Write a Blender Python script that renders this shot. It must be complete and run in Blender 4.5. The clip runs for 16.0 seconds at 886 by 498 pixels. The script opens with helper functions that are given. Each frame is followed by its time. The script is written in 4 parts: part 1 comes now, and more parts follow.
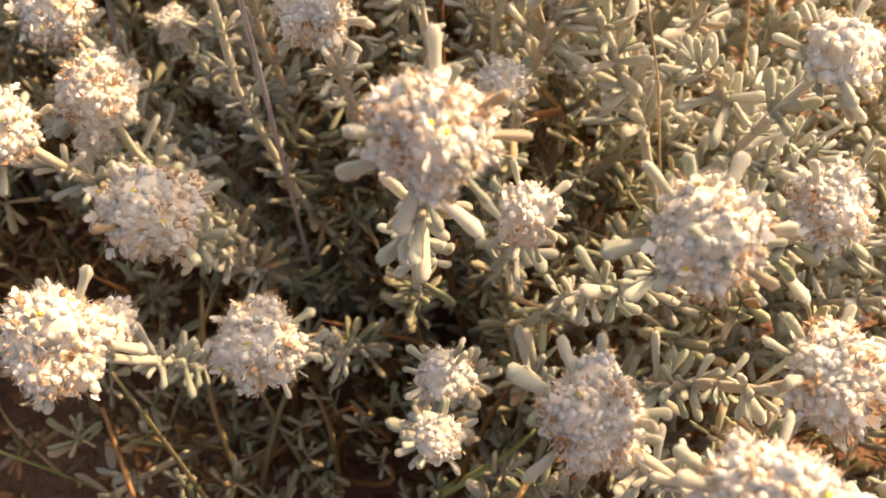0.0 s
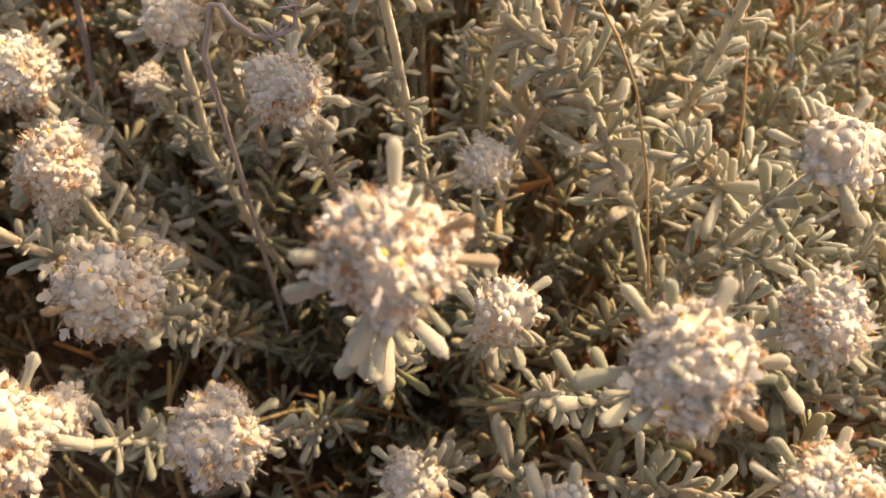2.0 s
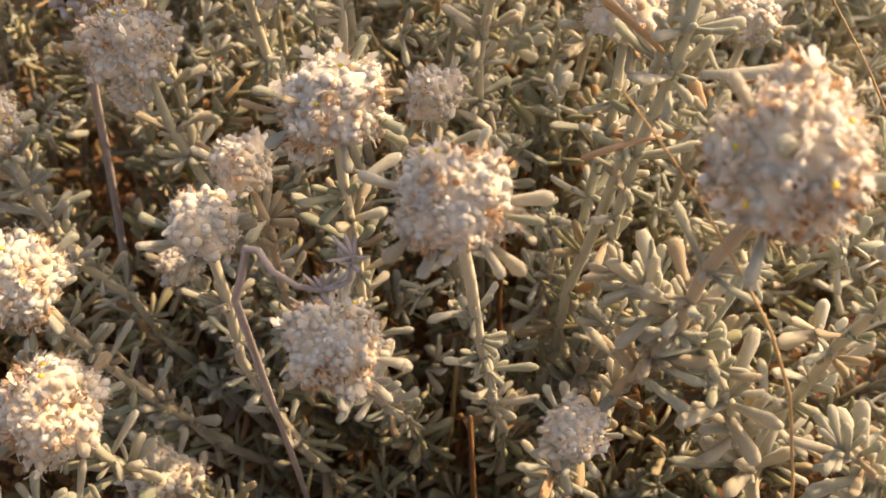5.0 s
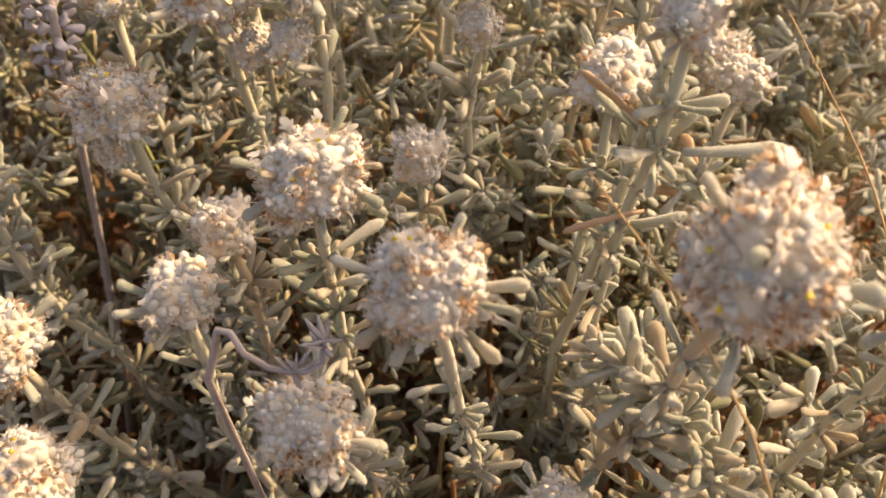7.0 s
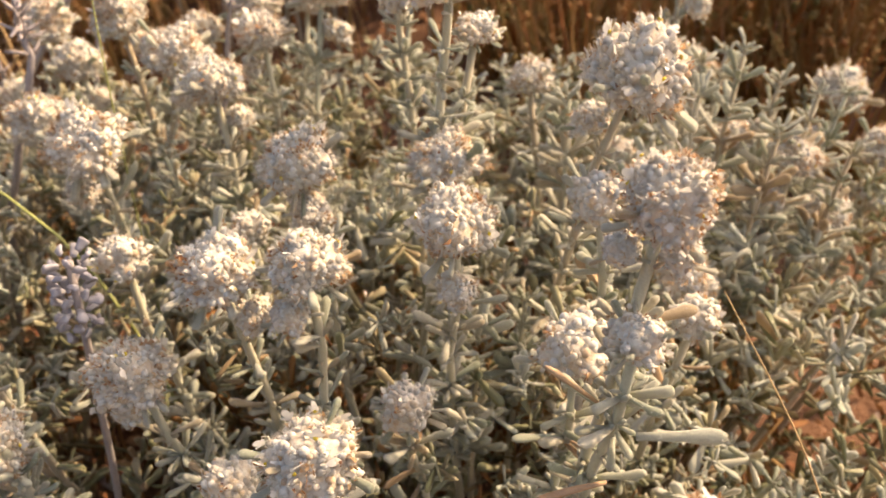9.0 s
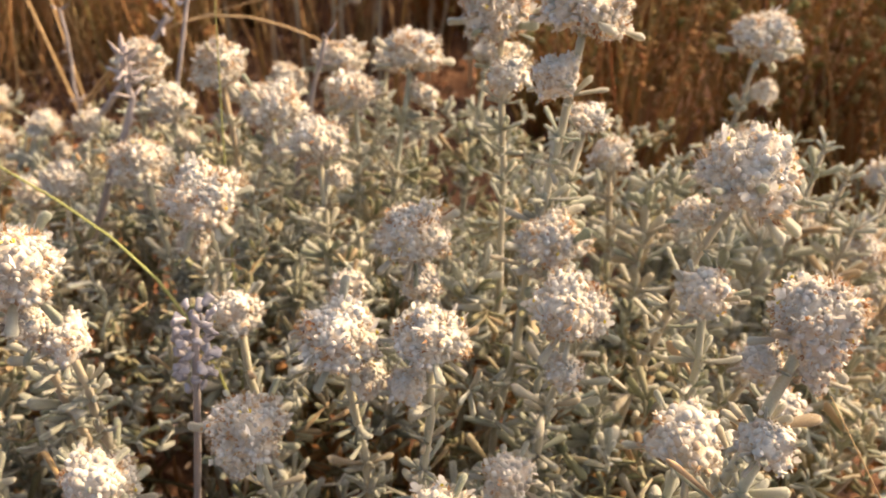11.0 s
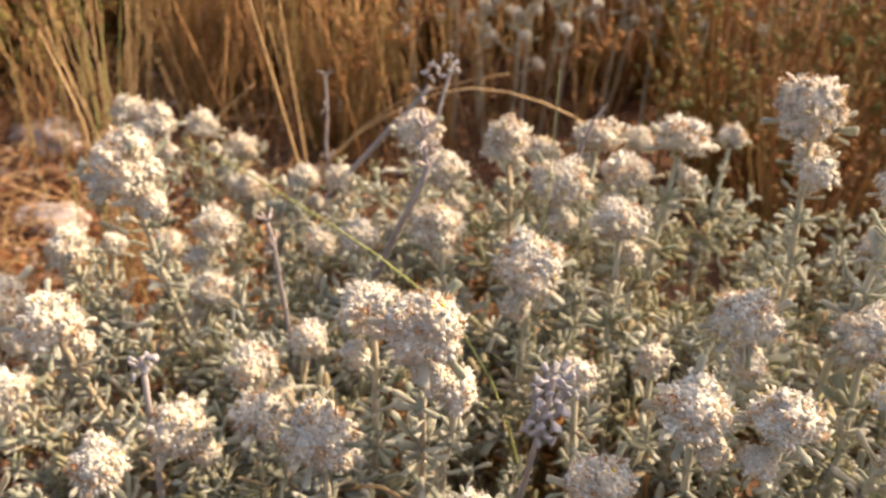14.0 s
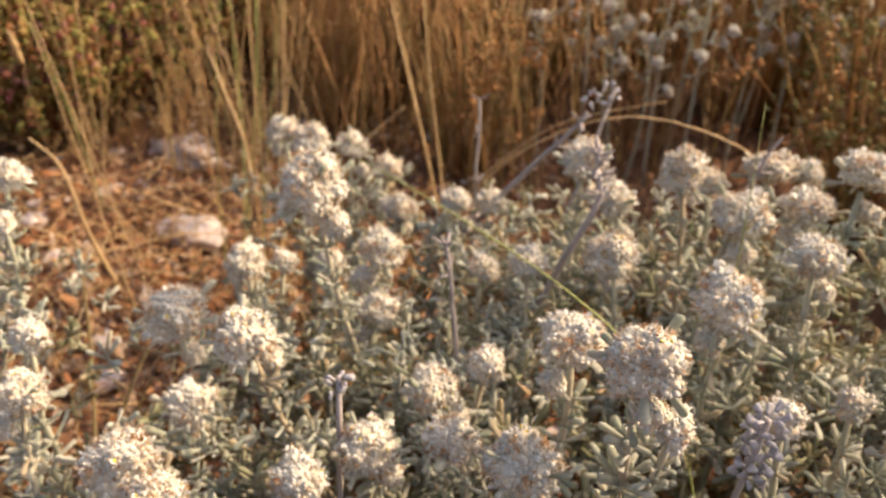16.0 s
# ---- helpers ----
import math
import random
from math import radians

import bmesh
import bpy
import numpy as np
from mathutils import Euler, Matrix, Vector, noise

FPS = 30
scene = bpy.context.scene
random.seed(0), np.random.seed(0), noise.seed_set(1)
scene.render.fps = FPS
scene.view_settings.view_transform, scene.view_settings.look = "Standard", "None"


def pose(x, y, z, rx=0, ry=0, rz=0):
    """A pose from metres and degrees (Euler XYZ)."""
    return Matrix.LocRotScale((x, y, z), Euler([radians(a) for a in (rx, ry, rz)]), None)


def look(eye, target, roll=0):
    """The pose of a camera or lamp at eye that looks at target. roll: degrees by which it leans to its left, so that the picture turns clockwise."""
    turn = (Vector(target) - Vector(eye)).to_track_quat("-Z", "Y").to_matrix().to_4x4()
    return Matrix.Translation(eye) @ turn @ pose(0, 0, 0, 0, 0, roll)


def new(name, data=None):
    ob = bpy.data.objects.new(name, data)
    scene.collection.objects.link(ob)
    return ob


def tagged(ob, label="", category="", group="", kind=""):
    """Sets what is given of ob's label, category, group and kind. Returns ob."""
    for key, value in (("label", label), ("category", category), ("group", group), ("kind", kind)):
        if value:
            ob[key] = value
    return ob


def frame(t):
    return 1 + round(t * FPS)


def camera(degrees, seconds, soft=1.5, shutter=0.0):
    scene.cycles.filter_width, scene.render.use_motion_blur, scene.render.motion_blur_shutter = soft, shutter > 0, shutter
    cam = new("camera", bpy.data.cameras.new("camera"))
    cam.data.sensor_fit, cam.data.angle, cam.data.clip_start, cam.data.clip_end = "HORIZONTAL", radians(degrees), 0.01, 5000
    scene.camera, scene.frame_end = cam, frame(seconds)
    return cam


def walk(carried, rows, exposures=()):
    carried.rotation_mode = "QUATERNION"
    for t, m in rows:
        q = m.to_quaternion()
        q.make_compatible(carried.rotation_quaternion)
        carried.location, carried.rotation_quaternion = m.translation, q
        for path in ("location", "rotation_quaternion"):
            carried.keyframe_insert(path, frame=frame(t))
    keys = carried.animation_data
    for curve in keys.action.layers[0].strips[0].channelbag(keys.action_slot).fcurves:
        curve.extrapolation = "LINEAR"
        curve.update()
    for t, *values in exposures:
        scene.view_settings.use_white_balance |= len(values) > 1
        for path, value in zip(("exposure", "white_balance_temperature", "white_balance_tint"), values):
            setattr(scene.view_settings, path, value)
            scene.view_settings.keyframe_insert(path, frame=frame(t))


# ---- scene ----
cam = camera(52.9, 16.0)
# a phone lens close up: a shallow depth of field
cam.data.dof.use_dof = True
cam.data.dof.focus_distance = 0.14
cam.data.dof.aperture_fstop = 34.0
METRES, EYE, TILT, LEAN, TURN = 0.26, 0.25, -48.0, 0.0, 0.0
ROWS = [
    (0.0, 0.0, 0.0, 0.0, 0.0, 0.0, -0.0),
    (0.5, 0.0046, -0.0014, 0.0161, 0.02, 1.06, -0.71),
    (1.0, -0.0007, 0.0026, 0.025, 0.01, 1.59, -0.96),
    (1.5, 0.0035, 0.006, 0.0256, -0.01, 1.6, -1.42),
    (2.0, 0.0167, 0.0333, 0.0418, 0.01, 1.82, -1.56),
    (2.5, -0.012, 0.0653, 0.0589, 0.28, 2.43, -2.95),
    (3.0, -0.0229, 0.0845, 0.0991, 0.95, 3.14, -4.21),
    (3.5, -0.0324, 0.1212, 0.1821, 1.89, 3.35, -4.91),
    (4.0, -0.0406, 0.1375, 0.1877, 2.54, 3.96, -5.02),
    (4.5, -0.0189, 0.1449, 0.171, 2.57, 4.76, -4.76),
    (7.0, 0.0, 0.1509, 0.2075, 2.97, 6.07, -5.36),
    (7.5, 0.0279, 0.133, 0.2319, 2.73, 7.77, -4.9),
    (8.0, 0.032, 0.1023, 0.2727, 3.05, 9.59, -3.26),
    (8.5, 0.0241, 0.0837, 0.2994, 3.05, 10.89, -3.01),
    (11.0, -0.0859, 0.0242, 0.3301, 1.77, 14.05, -7.51),
    (11.5, -0.0998, 0.0145, 0.3319, 2.47, 14.79, -8.27),
    (12.0, -0.1495, -0.0095, 0.328, 4.78, 15.34, -9.81),
    (12.5, -0.1678, -0.0289, 0.3268, 4.81, 16.16, -10.27),
    (13.0, -0.2072, -0.0504, 0.3258, 4.98, 16.33, -11.52),
    (13.5, -0.2125, -0.0544, 0.3107, 5.32, 16.37, -11.31),
    (14.0, -0.2951, -0.0736, 0.2941, 6.54, 16.27, -13.16),
    (14.5, -0.307, -0.0829, 0.2791, 8.56, 16.07, -13.88),
    (15.0, -0.3344, -0.0978, 0.2843, 9.32, 16.04, -15.36),
    (15.5, -0.3548, -0.0828, 0.2832, 9.8, 16.27, -15.82),
    (16.0, -0.4019, -0.0908, 0.2727, 11.35, 16.38, -16.7),
]
walk(cam, [(t, pose(0, 0, EYE, TILT, LEAN, TURN) @ pose(METRES * x, METRES * y, METRES * z, 90 + pitch, roll, yaw)) for t, x, y, z, yaw, pitch, roll in ROWS],
     [(0.0, 1.40, 8200, 21), (0.6, 1.22, 8200, 21), (1.0, 0.98, 8200, 21), (2.4, 0.99, 8250, 21), (3.0, 1.60, 8250, 21), (3.6, 1.10, 8250, 21), (7.0, 1.02, 8000, 21), (8.5, 1.02, 7600, 19), (11.0, 1.05, 7400, 18), (13.0, 1.00, 7250, 17), (14.5, 1.05, 7150, 17), (16.0, 0.87, 7050, 16)])

# ---- world, sun ----
TO_SUN = Vector((0.62, 0.46, 0.65)).normalized()
world = bpy.data.worlds.new("sky")
scene.world = world
world.use_nodes = True
wn = world.node_tree.nodes
sky = wn.new("ShaderNodeTexSky")
sky.sky_type = "NISHITA"
sky.sun_disc = False
sky.dust_density = 5.0
sky.ozone_density = 0.6
sky.sun_elevation = math.asin(TO_SUN.z)
sky.sun_rotation = math.atan2(TO_SUN.x, TO_SUN.y)
world.node_tree.links.new(sky.outputs[0], wn["Background"].inputs[0])
wn["Background"].inputs[1].default_value = 0.15
sun = new("sun", bpy.data.lights.new("sun", "SUN"))
sun.data.energy = 3.3
sun.data.angle = radians(0.55)
sun.data.color = (1.0, 0.82, 0.58)
sun.matrix_world = look(TO_SUN * 3, (0, 0, 0))


# ---- materials ----
def ramp(nt, fac, stops):
    node = nt.nodes.new("ShaderNodeValToRGB")
    els = node.color_ramp.elements
    while len(els) < len(stops):
        els.new(0.5)
    for el, (pos, col) in zip(els, stops):
        el.position, el.color = pos, (*col, 1)
    nt.links.new(fac, node.inputs[0])
    return node.outputs[0]


def noise_tex(nt, scale, detail=3, rough=0.6):
    coord = nt.nodes.new("ShaderNodeTexCoord")
    tex = nt.nodes.new("ShaderNodeTexNoise")
    tex.inputs["Scale"].default_value = scale
    tex.inputs["Detail"].default_value = detail
    tex.inputs["Roughness"].default_value = rough
    nt.links.new(coord.outputs["Object"], tex.inputs["Vector"])
    return tex.outputs["Fac"]


def mixed(nt, fac, a, b, how="MIX"):
    node = nt.nodes.new("ShaderNodeMix")
    node.data_type, node.blend_type = "RGBA", how
    for sock, v in ((node.inputs[0], fac), (node.inputs[6], a), (node.inputs[7], b)):
        if hasattr(v, "links"):
            nt.links.new(v, sock)
        else:
            sock.default_value = v if isinstance(v, float) else (*v, 1)
    return node.outputs[2]


def material(name, stops, big=(6, 0.35), fine=40, bump=0.35, dist=0.0004, rough=0.9, sheen=0.0, vary="island", through_light=0.0, big_tint=(0.8, 0.74, 0.62), under=0.0):
    """stops: a ramp of colours picked by island or object; big: (noise scale, strength) of the larger blotches; fine: scale of grain and relief."""
    m = bpy.data.materials.new(name)
    m.use_nodes = True
    nt = m.node_tree
    bsdf = nt.nodes["Principled BSDF"]
    if vary == "island":
        pick = nt.nodes.new("ShaderNodeNewGeometry").outputs["Random Per Island"]
    else:
        pick = nt.nodes.new("ShaderNodeObjectInfo").outputs["Random"]
    base = ramp(nt, pick, stops)
    blot = noise_tex(nt, big[0], 4)
    fac = ramp(nt, blot, [(0.42, (0, 0, 0)), (0.68, (big[1], big[1], big[1]))])
    tint = mixed(nt, 1.0, base, big_tint, "MULTIPLY")
    col = mixed(nt, fac, base, tint)
    grain = noise_tex(nt, fine, 3, 0.7)
    col = mixed(nt, 1.0, col, ramp(nt, grain, [(0.25, (0.78, 0.78, 0.78)), (0.75, (1.0, 1.0, 1.0))]), "MULTIPLY")
    nt.links.new(col, bsdf.inputs["Base Color"])
    bsdf.inputs["Roughness"].default_value = rough
    bsdf.inputs["Specular IOR Level"].default_value = 0.25
    bsdf.inputs["Sheen Weight"].default_value = sheen
    bsdf.inputs["Sheen Roughness"].default_value = 0.5
    if under:
        bsdf.inputs["Subsurface Weight"].default_value = 0.45
        bsdf.inputs["Subsurface Radius"].default_value = (1.0, 0.9, 0.8)
        bsdf.inputs["Subsurface Scale"].default_value = under
    b = nt.nodes.new("ShaderNodeBump")
    b.inputs["Strength"].default_value = bump
    b.inputs["Distance"].default_value = dist
    nt.links.new(grain, b.inputs["Height"])
    nt.links.new(b.outputs[0], bsdf.inputs["Normal"])
    if through_light:
        tr = nt.nodes.new("ShaderNodeBsdfTranslucent")
        nt.links.new(col, tr.inputs[0])
        mix = nt.nodes.new("ShaderNodeMixShader")
        mix.inputs[0].default_value = through_light
        nt.links.new(bsdf.outputs[0], mix.inputs[1])
        nt.links.new(tr.outputs[0], mix.inputs[2])
        nt.links.new(mix.outputs[0], nt.nodes["Material Output"].inputs["Surface"])
    return m


# flower heads are modelled one unit in radius, leaves one unit long: their grain scales are in those units
WOOL = material("white_wool", [(0.0, (0.72, 0.71, 0.64)), (0.7, (0.71, 0.68, 0.59)), (0.9, (0.72, 0.66, 0.54)), (0.96, (0.64, 0.52, 0.38)), (1.0, (0.56, 0.40, 0.26))],
                big=(2.3, 0.75), fine=26, bump=0.7, dist=0.00006, sheen=0.12, through_light=0.15, big_tint=(0.90, 0.76, 0.58), under=0.0007)
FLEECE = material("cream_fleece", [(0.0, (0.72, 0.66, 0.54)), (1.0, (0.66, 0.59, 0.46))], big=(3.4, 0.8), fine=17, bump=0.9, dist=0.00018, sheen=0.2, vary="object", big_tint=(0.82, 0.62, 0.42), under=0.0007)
HAIR = material("wool_hair", [(0.0, (0.80, 0.77, 0.70)), (1.0, (0.72, 0.68, 0.60))], fine=10, bump=0.0, sheen=0.0, through_light=0.45)
RUST = material("withered_floret", [(0.0, (0.52, 0.30, 0.15)), (0.3, (0.64, 0.45, 0.27)), (0.6, (0.72, 0.58, 0.42)), (0.85, (0.44, 0.23, 0.11)), (1.0, (0.28, 0.13, 0.07))], fine=20, bump=0.2, dist=0.00004, through_light=0.4)
PETAL = material("white_petal", [(0.0, (0.86, 0.84, 0.78)), (1.0, (0.80, 0.76, 0.66))], fine=12, bump=0.1, dist=0.0001, rough=0.6, through_light=0.35)
YELLOW = material("yellow_throat", [(0.0, (0.80, 0.58, 0.05)), (1.0, (0.85, 0.66, 0.10))], fine=20, bump=0.1, dist=0.0001, rough=0.6)
FELT = material("felted_leaf", [(0.0, (0.40, 0.43, 0.30)), (0.3, (0.54, 0.55, 0.42)), (0.65, (0.66, 0.65, 0.53)), (0.88, (0.62, 0.58, 0.44)), (0.97, (0.56, 0.47, 0.31)), (1.0, (0.48, 0.34, 0.19))],
                big=(3.0, 0.4), fine=38, bump=1.0, dist=0.00014, sheen=0.35, vary="object", through_light=0.36)
STEM = material("felted_stem", [(0.0, (0.46, 0.46, 0.33)), (0.6, (0.52, 0.48, 0.34)), (1.0, (0.46, 0.36, 0.23))], big=(60, 0.4), fine=3000, bump=0.4, dist=0.00006, sheen=0.3, vary="object")
UNDER = material("old_foliage", [(0.0, (0.25, 0.23, 0.12)), (0.3, (0.36, 0.28, 0.14)), (0.55, (0.44, 0.28, 0.12)), (0.8, (0.46, 0.23, 0.09)), (1.0, (0.20, 0.10, 0.045))],
                 big=(40, 0.4), fine=2500, bump=0.4, dist=0.00006, through_light=0.35)
PALE = material("pale_foliage", [(0.0, (0.46, 0.49, 0.37)), (0.4, (0.62, 0.63, 0.51)), (0.85, (0.72, 0.71, 0.60)), (1.0, (0.60, 0.54, 0.38))],
                big=(40, 0.4), fine=3500, bump=0.5, dist=0.00005, sheen=0.3, through_light=0.34)
# the same pale leaves, with the shade inside the shrub painted in as darker olive
SHADED_LEAF = material("inner_foliage", [(0.0, (0.30, 0.31, 0.16)), (0.35, (0.42, 0.41, 0.25)), (0.7, (0.52, 0.47, 0.30)), (0.92, (0.54, 0.43, 0.26)), (1.0, (0.50, 0.32, 0.16))],
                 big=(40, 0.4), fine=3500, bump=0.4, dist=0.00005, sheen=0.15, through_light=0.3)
DRYLEAF = material("dry_leaf", [(0.0, (0.58, 0.42, 0.25)), (1.0, (0.46, 0.29, 0.17))], big=(3, 0.5), fine=40, bump=0.5, dist=0.0001, vary="object")
DEAD = material("grey_dead_stalk", [(0.0, (0.46, 0.41, 0.39)), (1.0, (0.34, 0.29, 0.27))], big=(80, 0.4), fine=700, bump=0.4, dist=0.0002)
LILAC = material("withered_lilac", [(0.0, (0.50, 0.48, 0.50)), (0.5, (0.43, 0.41, 0.43)), (1.0, (0.58, 0.56, 0.56))], big=(90, 0.4), fine=900, bump=0.4, dist=0.0002, through_light=0.15)
STRAW = material("dry_straw", [(0.0, (0.62, 0.42, 0.20)), (0.4, (0.52, 0.32, 0.14)), (0.7, (0.66, 0.48, 0.26)), (1.0, (0.36, 0.20, 0.09))], big=(30, 0.5), fine=400, bump=0.3, dist=0.0003, rough=0.65, through_light=0.2)
GREEN = material("green_blade", [(0.0, (0.34, 0.38, 0.12)), (1.0, (0.42, 0.42, 0.16))], big=(30, 0.4), fine=500, bump=0.2, dist=0.0004, rough=0.6, through_light=0.2)
LITTER = material("leaf_litter", [(0.0, (0.42, 0.18, 0.07)), (0.2, (0.24, 0.10, 0.05)), (0.4, (0.50, 0.25, 0.11)), (0.6, (0.34, 0.17, 0.09)), (0.75, (0.60, 0.38, 0.22)), (0.87, (0.56, 0.44, 0.35)), (1.0, (0.12, 0.06, 0.035))], big=(40, 0.5), fine=500, bump=0.4, dist=0.0003, through_light=0.1)
SOIL = material("red_brown_soil", [(0.0, (0.18, 0.090, 0.048)), (1.0, (0.18, 0.090, 0.048))], big=(14, 0.8), fine=160, bump=0.9, dist=0.006)
STONE = material("pale_stone", [(0.0, (0.60, 0.48, 0.42)), (0.5, (0.66, 0.57, 0.52)), (1.0, (0.46, 0.33, 0.26))], big=(50, 0.5), fine=350, bump=0.6, dist=0.0015, rough=0.85)
BRUSH = material("dry_brush", [(0.0, (0.44, 0.20, 0.08)), (0.35, (0.50, 0.28, 0.11)), (0.7, (0.38, 0.28, 0.10)), (1.0, (0.58, 0.38, 0.18))], big=(12, 0.6), fine=300, bump=0.3, dist=0.0004, through_light=0.4)
FAR_STRAW = material("far_straw", [(0.0, (0.60, 0.38, 0.18)), (0.35, (0.48, 0.25, 0.10)), (0.65, (0.66, 0.46, 0.23)), (0.85, (0.44, 0.34, 0.14)), (1.0, (0.34, 0.16, 0.07))], big=(30, 0.5), fine=300, bump=0.3, dist=0.0003, rough=0.7, through_light=0.2)
OLIVE_LEAF = material("olive_leaf", [(0.0, (0.28, 0.28, 0.10)), (0.4, (0.40, 0.36, 0.14)), (0.75, (0.46, 0.32, 0.13)), (1.0, (0.36, 0.20, 0.09))], big=(20, 0.5), fine=300, bump=0.2, dist=0.0004, rough=0.6, through_light=0.45)
CAPSULE = material("orange_capsule", [(0.0, (0.56, 0.28, 0.10)), (0.5, (0.64, 0.36, 0.15)), (1.0, (0.44, 0.20, 0.08))], big=(30, 0.4), fine=400, bump=0.3, dist=0.0003, through_light=0.25)
SUCC = material("fleshy_green_leaf", [(0.0, (0.32, 0.32, 0.09)), (0.35, (0.50, 0.43, 0.14)), (0.62, (0.60, 0.42, 0.16)), (0.84, (0.56, 0.28, 0.12)), (0.95, (0.60, 0.24, 0.20)), (1.0, (0.66, 0.36, 0.36))], big=(30, 0.5), fine=300, bump=0.2, dist=0.0004, rough=0.5, through_light=0.55)


# ---- mesh helpers ----
class Buf:
    """Vertices and faces gathered into one mesh."""

    def __init__(self):
        self.v, self.f, self.n = [], [], 0

    def add(self, verts, faces):
        self.v.append(np.asarray(verts, float))
        self.f.extend([tuple(i + self.n for i in f) for f in faces])
        self.n += len(verts)

    def mesh(self, name, mat, smooth=True):
        me = bpy.data.meshes.new(name)
        me.from_pydata(np.concatenate(self.v).tolist(), [], self.f)
        me.materials.append(mat)
        if smooth:
            me.polygons.foreach_set("use_smooth", [True] * len(me.polygons))
        me.update()
        return me


def joined(name, *pairs):
    """One mesh of several bufs, each with its own material."""
    whole, ends = Buf(), []
    for b, _ in pairs:
        if b.n:
            whole.add(np.concatenate(b.v), b.f)
        ends.append(len(whole.f))
    me = whole.mesh(name, pairs[0][1])
    for _, mat in pairs[1:]:
        me.materials.append(mat)
    slots = np.zeros(len(me.polygons), dtype=np.int32)
    for k in range(1, len(pairs)):
        slots[ends[k - 1]:ends[k]] = k
    me.polygons.foreach_set("material_index", slots)
    return me


def unit(v):
    v = np.asarray(v, float)
    return v / (np.linalg.norm(v) + 1e-12)


def basis(d, roll=0.0):
    """Columns: side, normal, along, with along = d."""
    d = unit(d)
    a = np.array([0, 0, 1.0]) if abs(d[2]) < 0.9 else np.array([1.0, 0, 0])
    s = unit(np.cross(a, d))
    n = np.cross(d, s)
    c, k = math.cos(roll), math.sin(roll)
    return np.stack([c * s + k * n, c * n - k * s, d], 1)


def placed(p, d, roll=0.0, scale=(1, 1, 1)):
    """A matrix that lays local z along d at p."""
    m = np.eye(4)
    m[:3, :3] = basis(d, roll) * np.asarray(scale, float)
    m[:3, 3] = p
    return Matrix(m.tolist())


def bezier(a, b, c, n):
    t = np.linspace(0, 1, n)[:, None]
    return (1 - t) ** 2 * np.asarray(a, float) + 2 * t * (1 - t) * np.asarray(b, float) + t * t * np.asarray(c, float)


def tube(points, radii, sides=6, flat=1.0):
    """A closed tube along points; flat squeezes it in one direction."""
    pts = np.asarray(points, float)
    n = len(pts)
    tan = np.gradient(pts, axis=0)
    frame0 = basis(tan[0])
    side = frame0[:, 0]
    ang = np.linspace(0, 2 * math.pi, sides, endpoint=False)
    verts, faces = [], []
    for i in range(n):
        d = unit(tan[i])
        side = unit(side - d * (side @ d))
        nor = np.cross(d, side)
        for a in ang:
            verts.append(pts[i] + radii[i] * (math.cos(a) * side + flat * math.sin(a) * nor))
    for i in range(n - 1):
        for k in range(sides):
            k2 = (k + 1) % sides
            faces.append((i * sides + k, i * sides + k2, (i + 1) * sides + k2, (i + 1) * sides + k))
    faces.append(tuple(range(sides))[::-1])
    faces.append(tuple((n - 1) * sides + k for k in range(sides)))
    return verts, faces


def ovoid(p, d, length, width, rnd, rings=4, sides=7, rough=0.16):
    """A lumpy bud that stands on p and points along d."""
    b = basis(d, rnd.random() * 6)
    verts, faces = [np.asarray(p, float)], []
    for i in range(1, rings + 1):
        t = i / (rings + 1)
        r = width * math.sin(math.pi * (0.12 + 0.84 * t)) ** 0.6
        for k in range(sides):
            a = 2 * math.pi * (k + 0.5 * (i % 2)) / sides
            q = r * (1 + rough * (rnd.random() * 2 - 1))
            verts.append(p + b @ np.array([q * math.cos(a), q * math.sin(a), length * (t + 0.05 * (rnd.random() - 0.5))]))
    verts.append(p + b @ np.array([0, 0, length]))
    for k in range(sides):
        k2 = (k + 1) % sides
        faces.append((0, 1 + k2, 1 + k))
        for i in range(rings - 1):
            faces.append((1 + i * sides + k, 1 + i * sides + k2, 1 + (i + 1) * sides + k2, 1 + (i + 1) * sides + k))
        faces.append((1 + (rings - 1) * sides + k, 1 + (rings - 1) * sides + k2, len(verts) - 1))
    return np.array(verts), faces


def fuzz(shape, rnd, count, length=0.05, width=0.005):
    """Short felt hairs that stand off a leaf."""
    v = np.asarray(shape[0])
    mid = np.stack([0 * v[:, 0], 0.1 * v[:, 2] ** 2, v[:, 2]], 1)
    b = Buf()
    for _ in range(count):
        k = rnd.randrange(len(v))
        k2 = min(len(v) - 1, k + 1)
        t = rnd.random()
        p = v[k] * t + v[k2] * (1 - t)
        d = unit(v[k] - mid[k] + 0.05 * np.array([rnd.gauss(0, 1), rnd.gauss(0, 1), 1 + rnd.gauss(0, 1)]))
        sd = basis(d, rnd.random() * 6)[:, 0]
        b.add([p - sd * width, p + sd * width, p + d * length * rnd.uniform(0.5, 1.2)], [(0, 1, 2)])
    return b


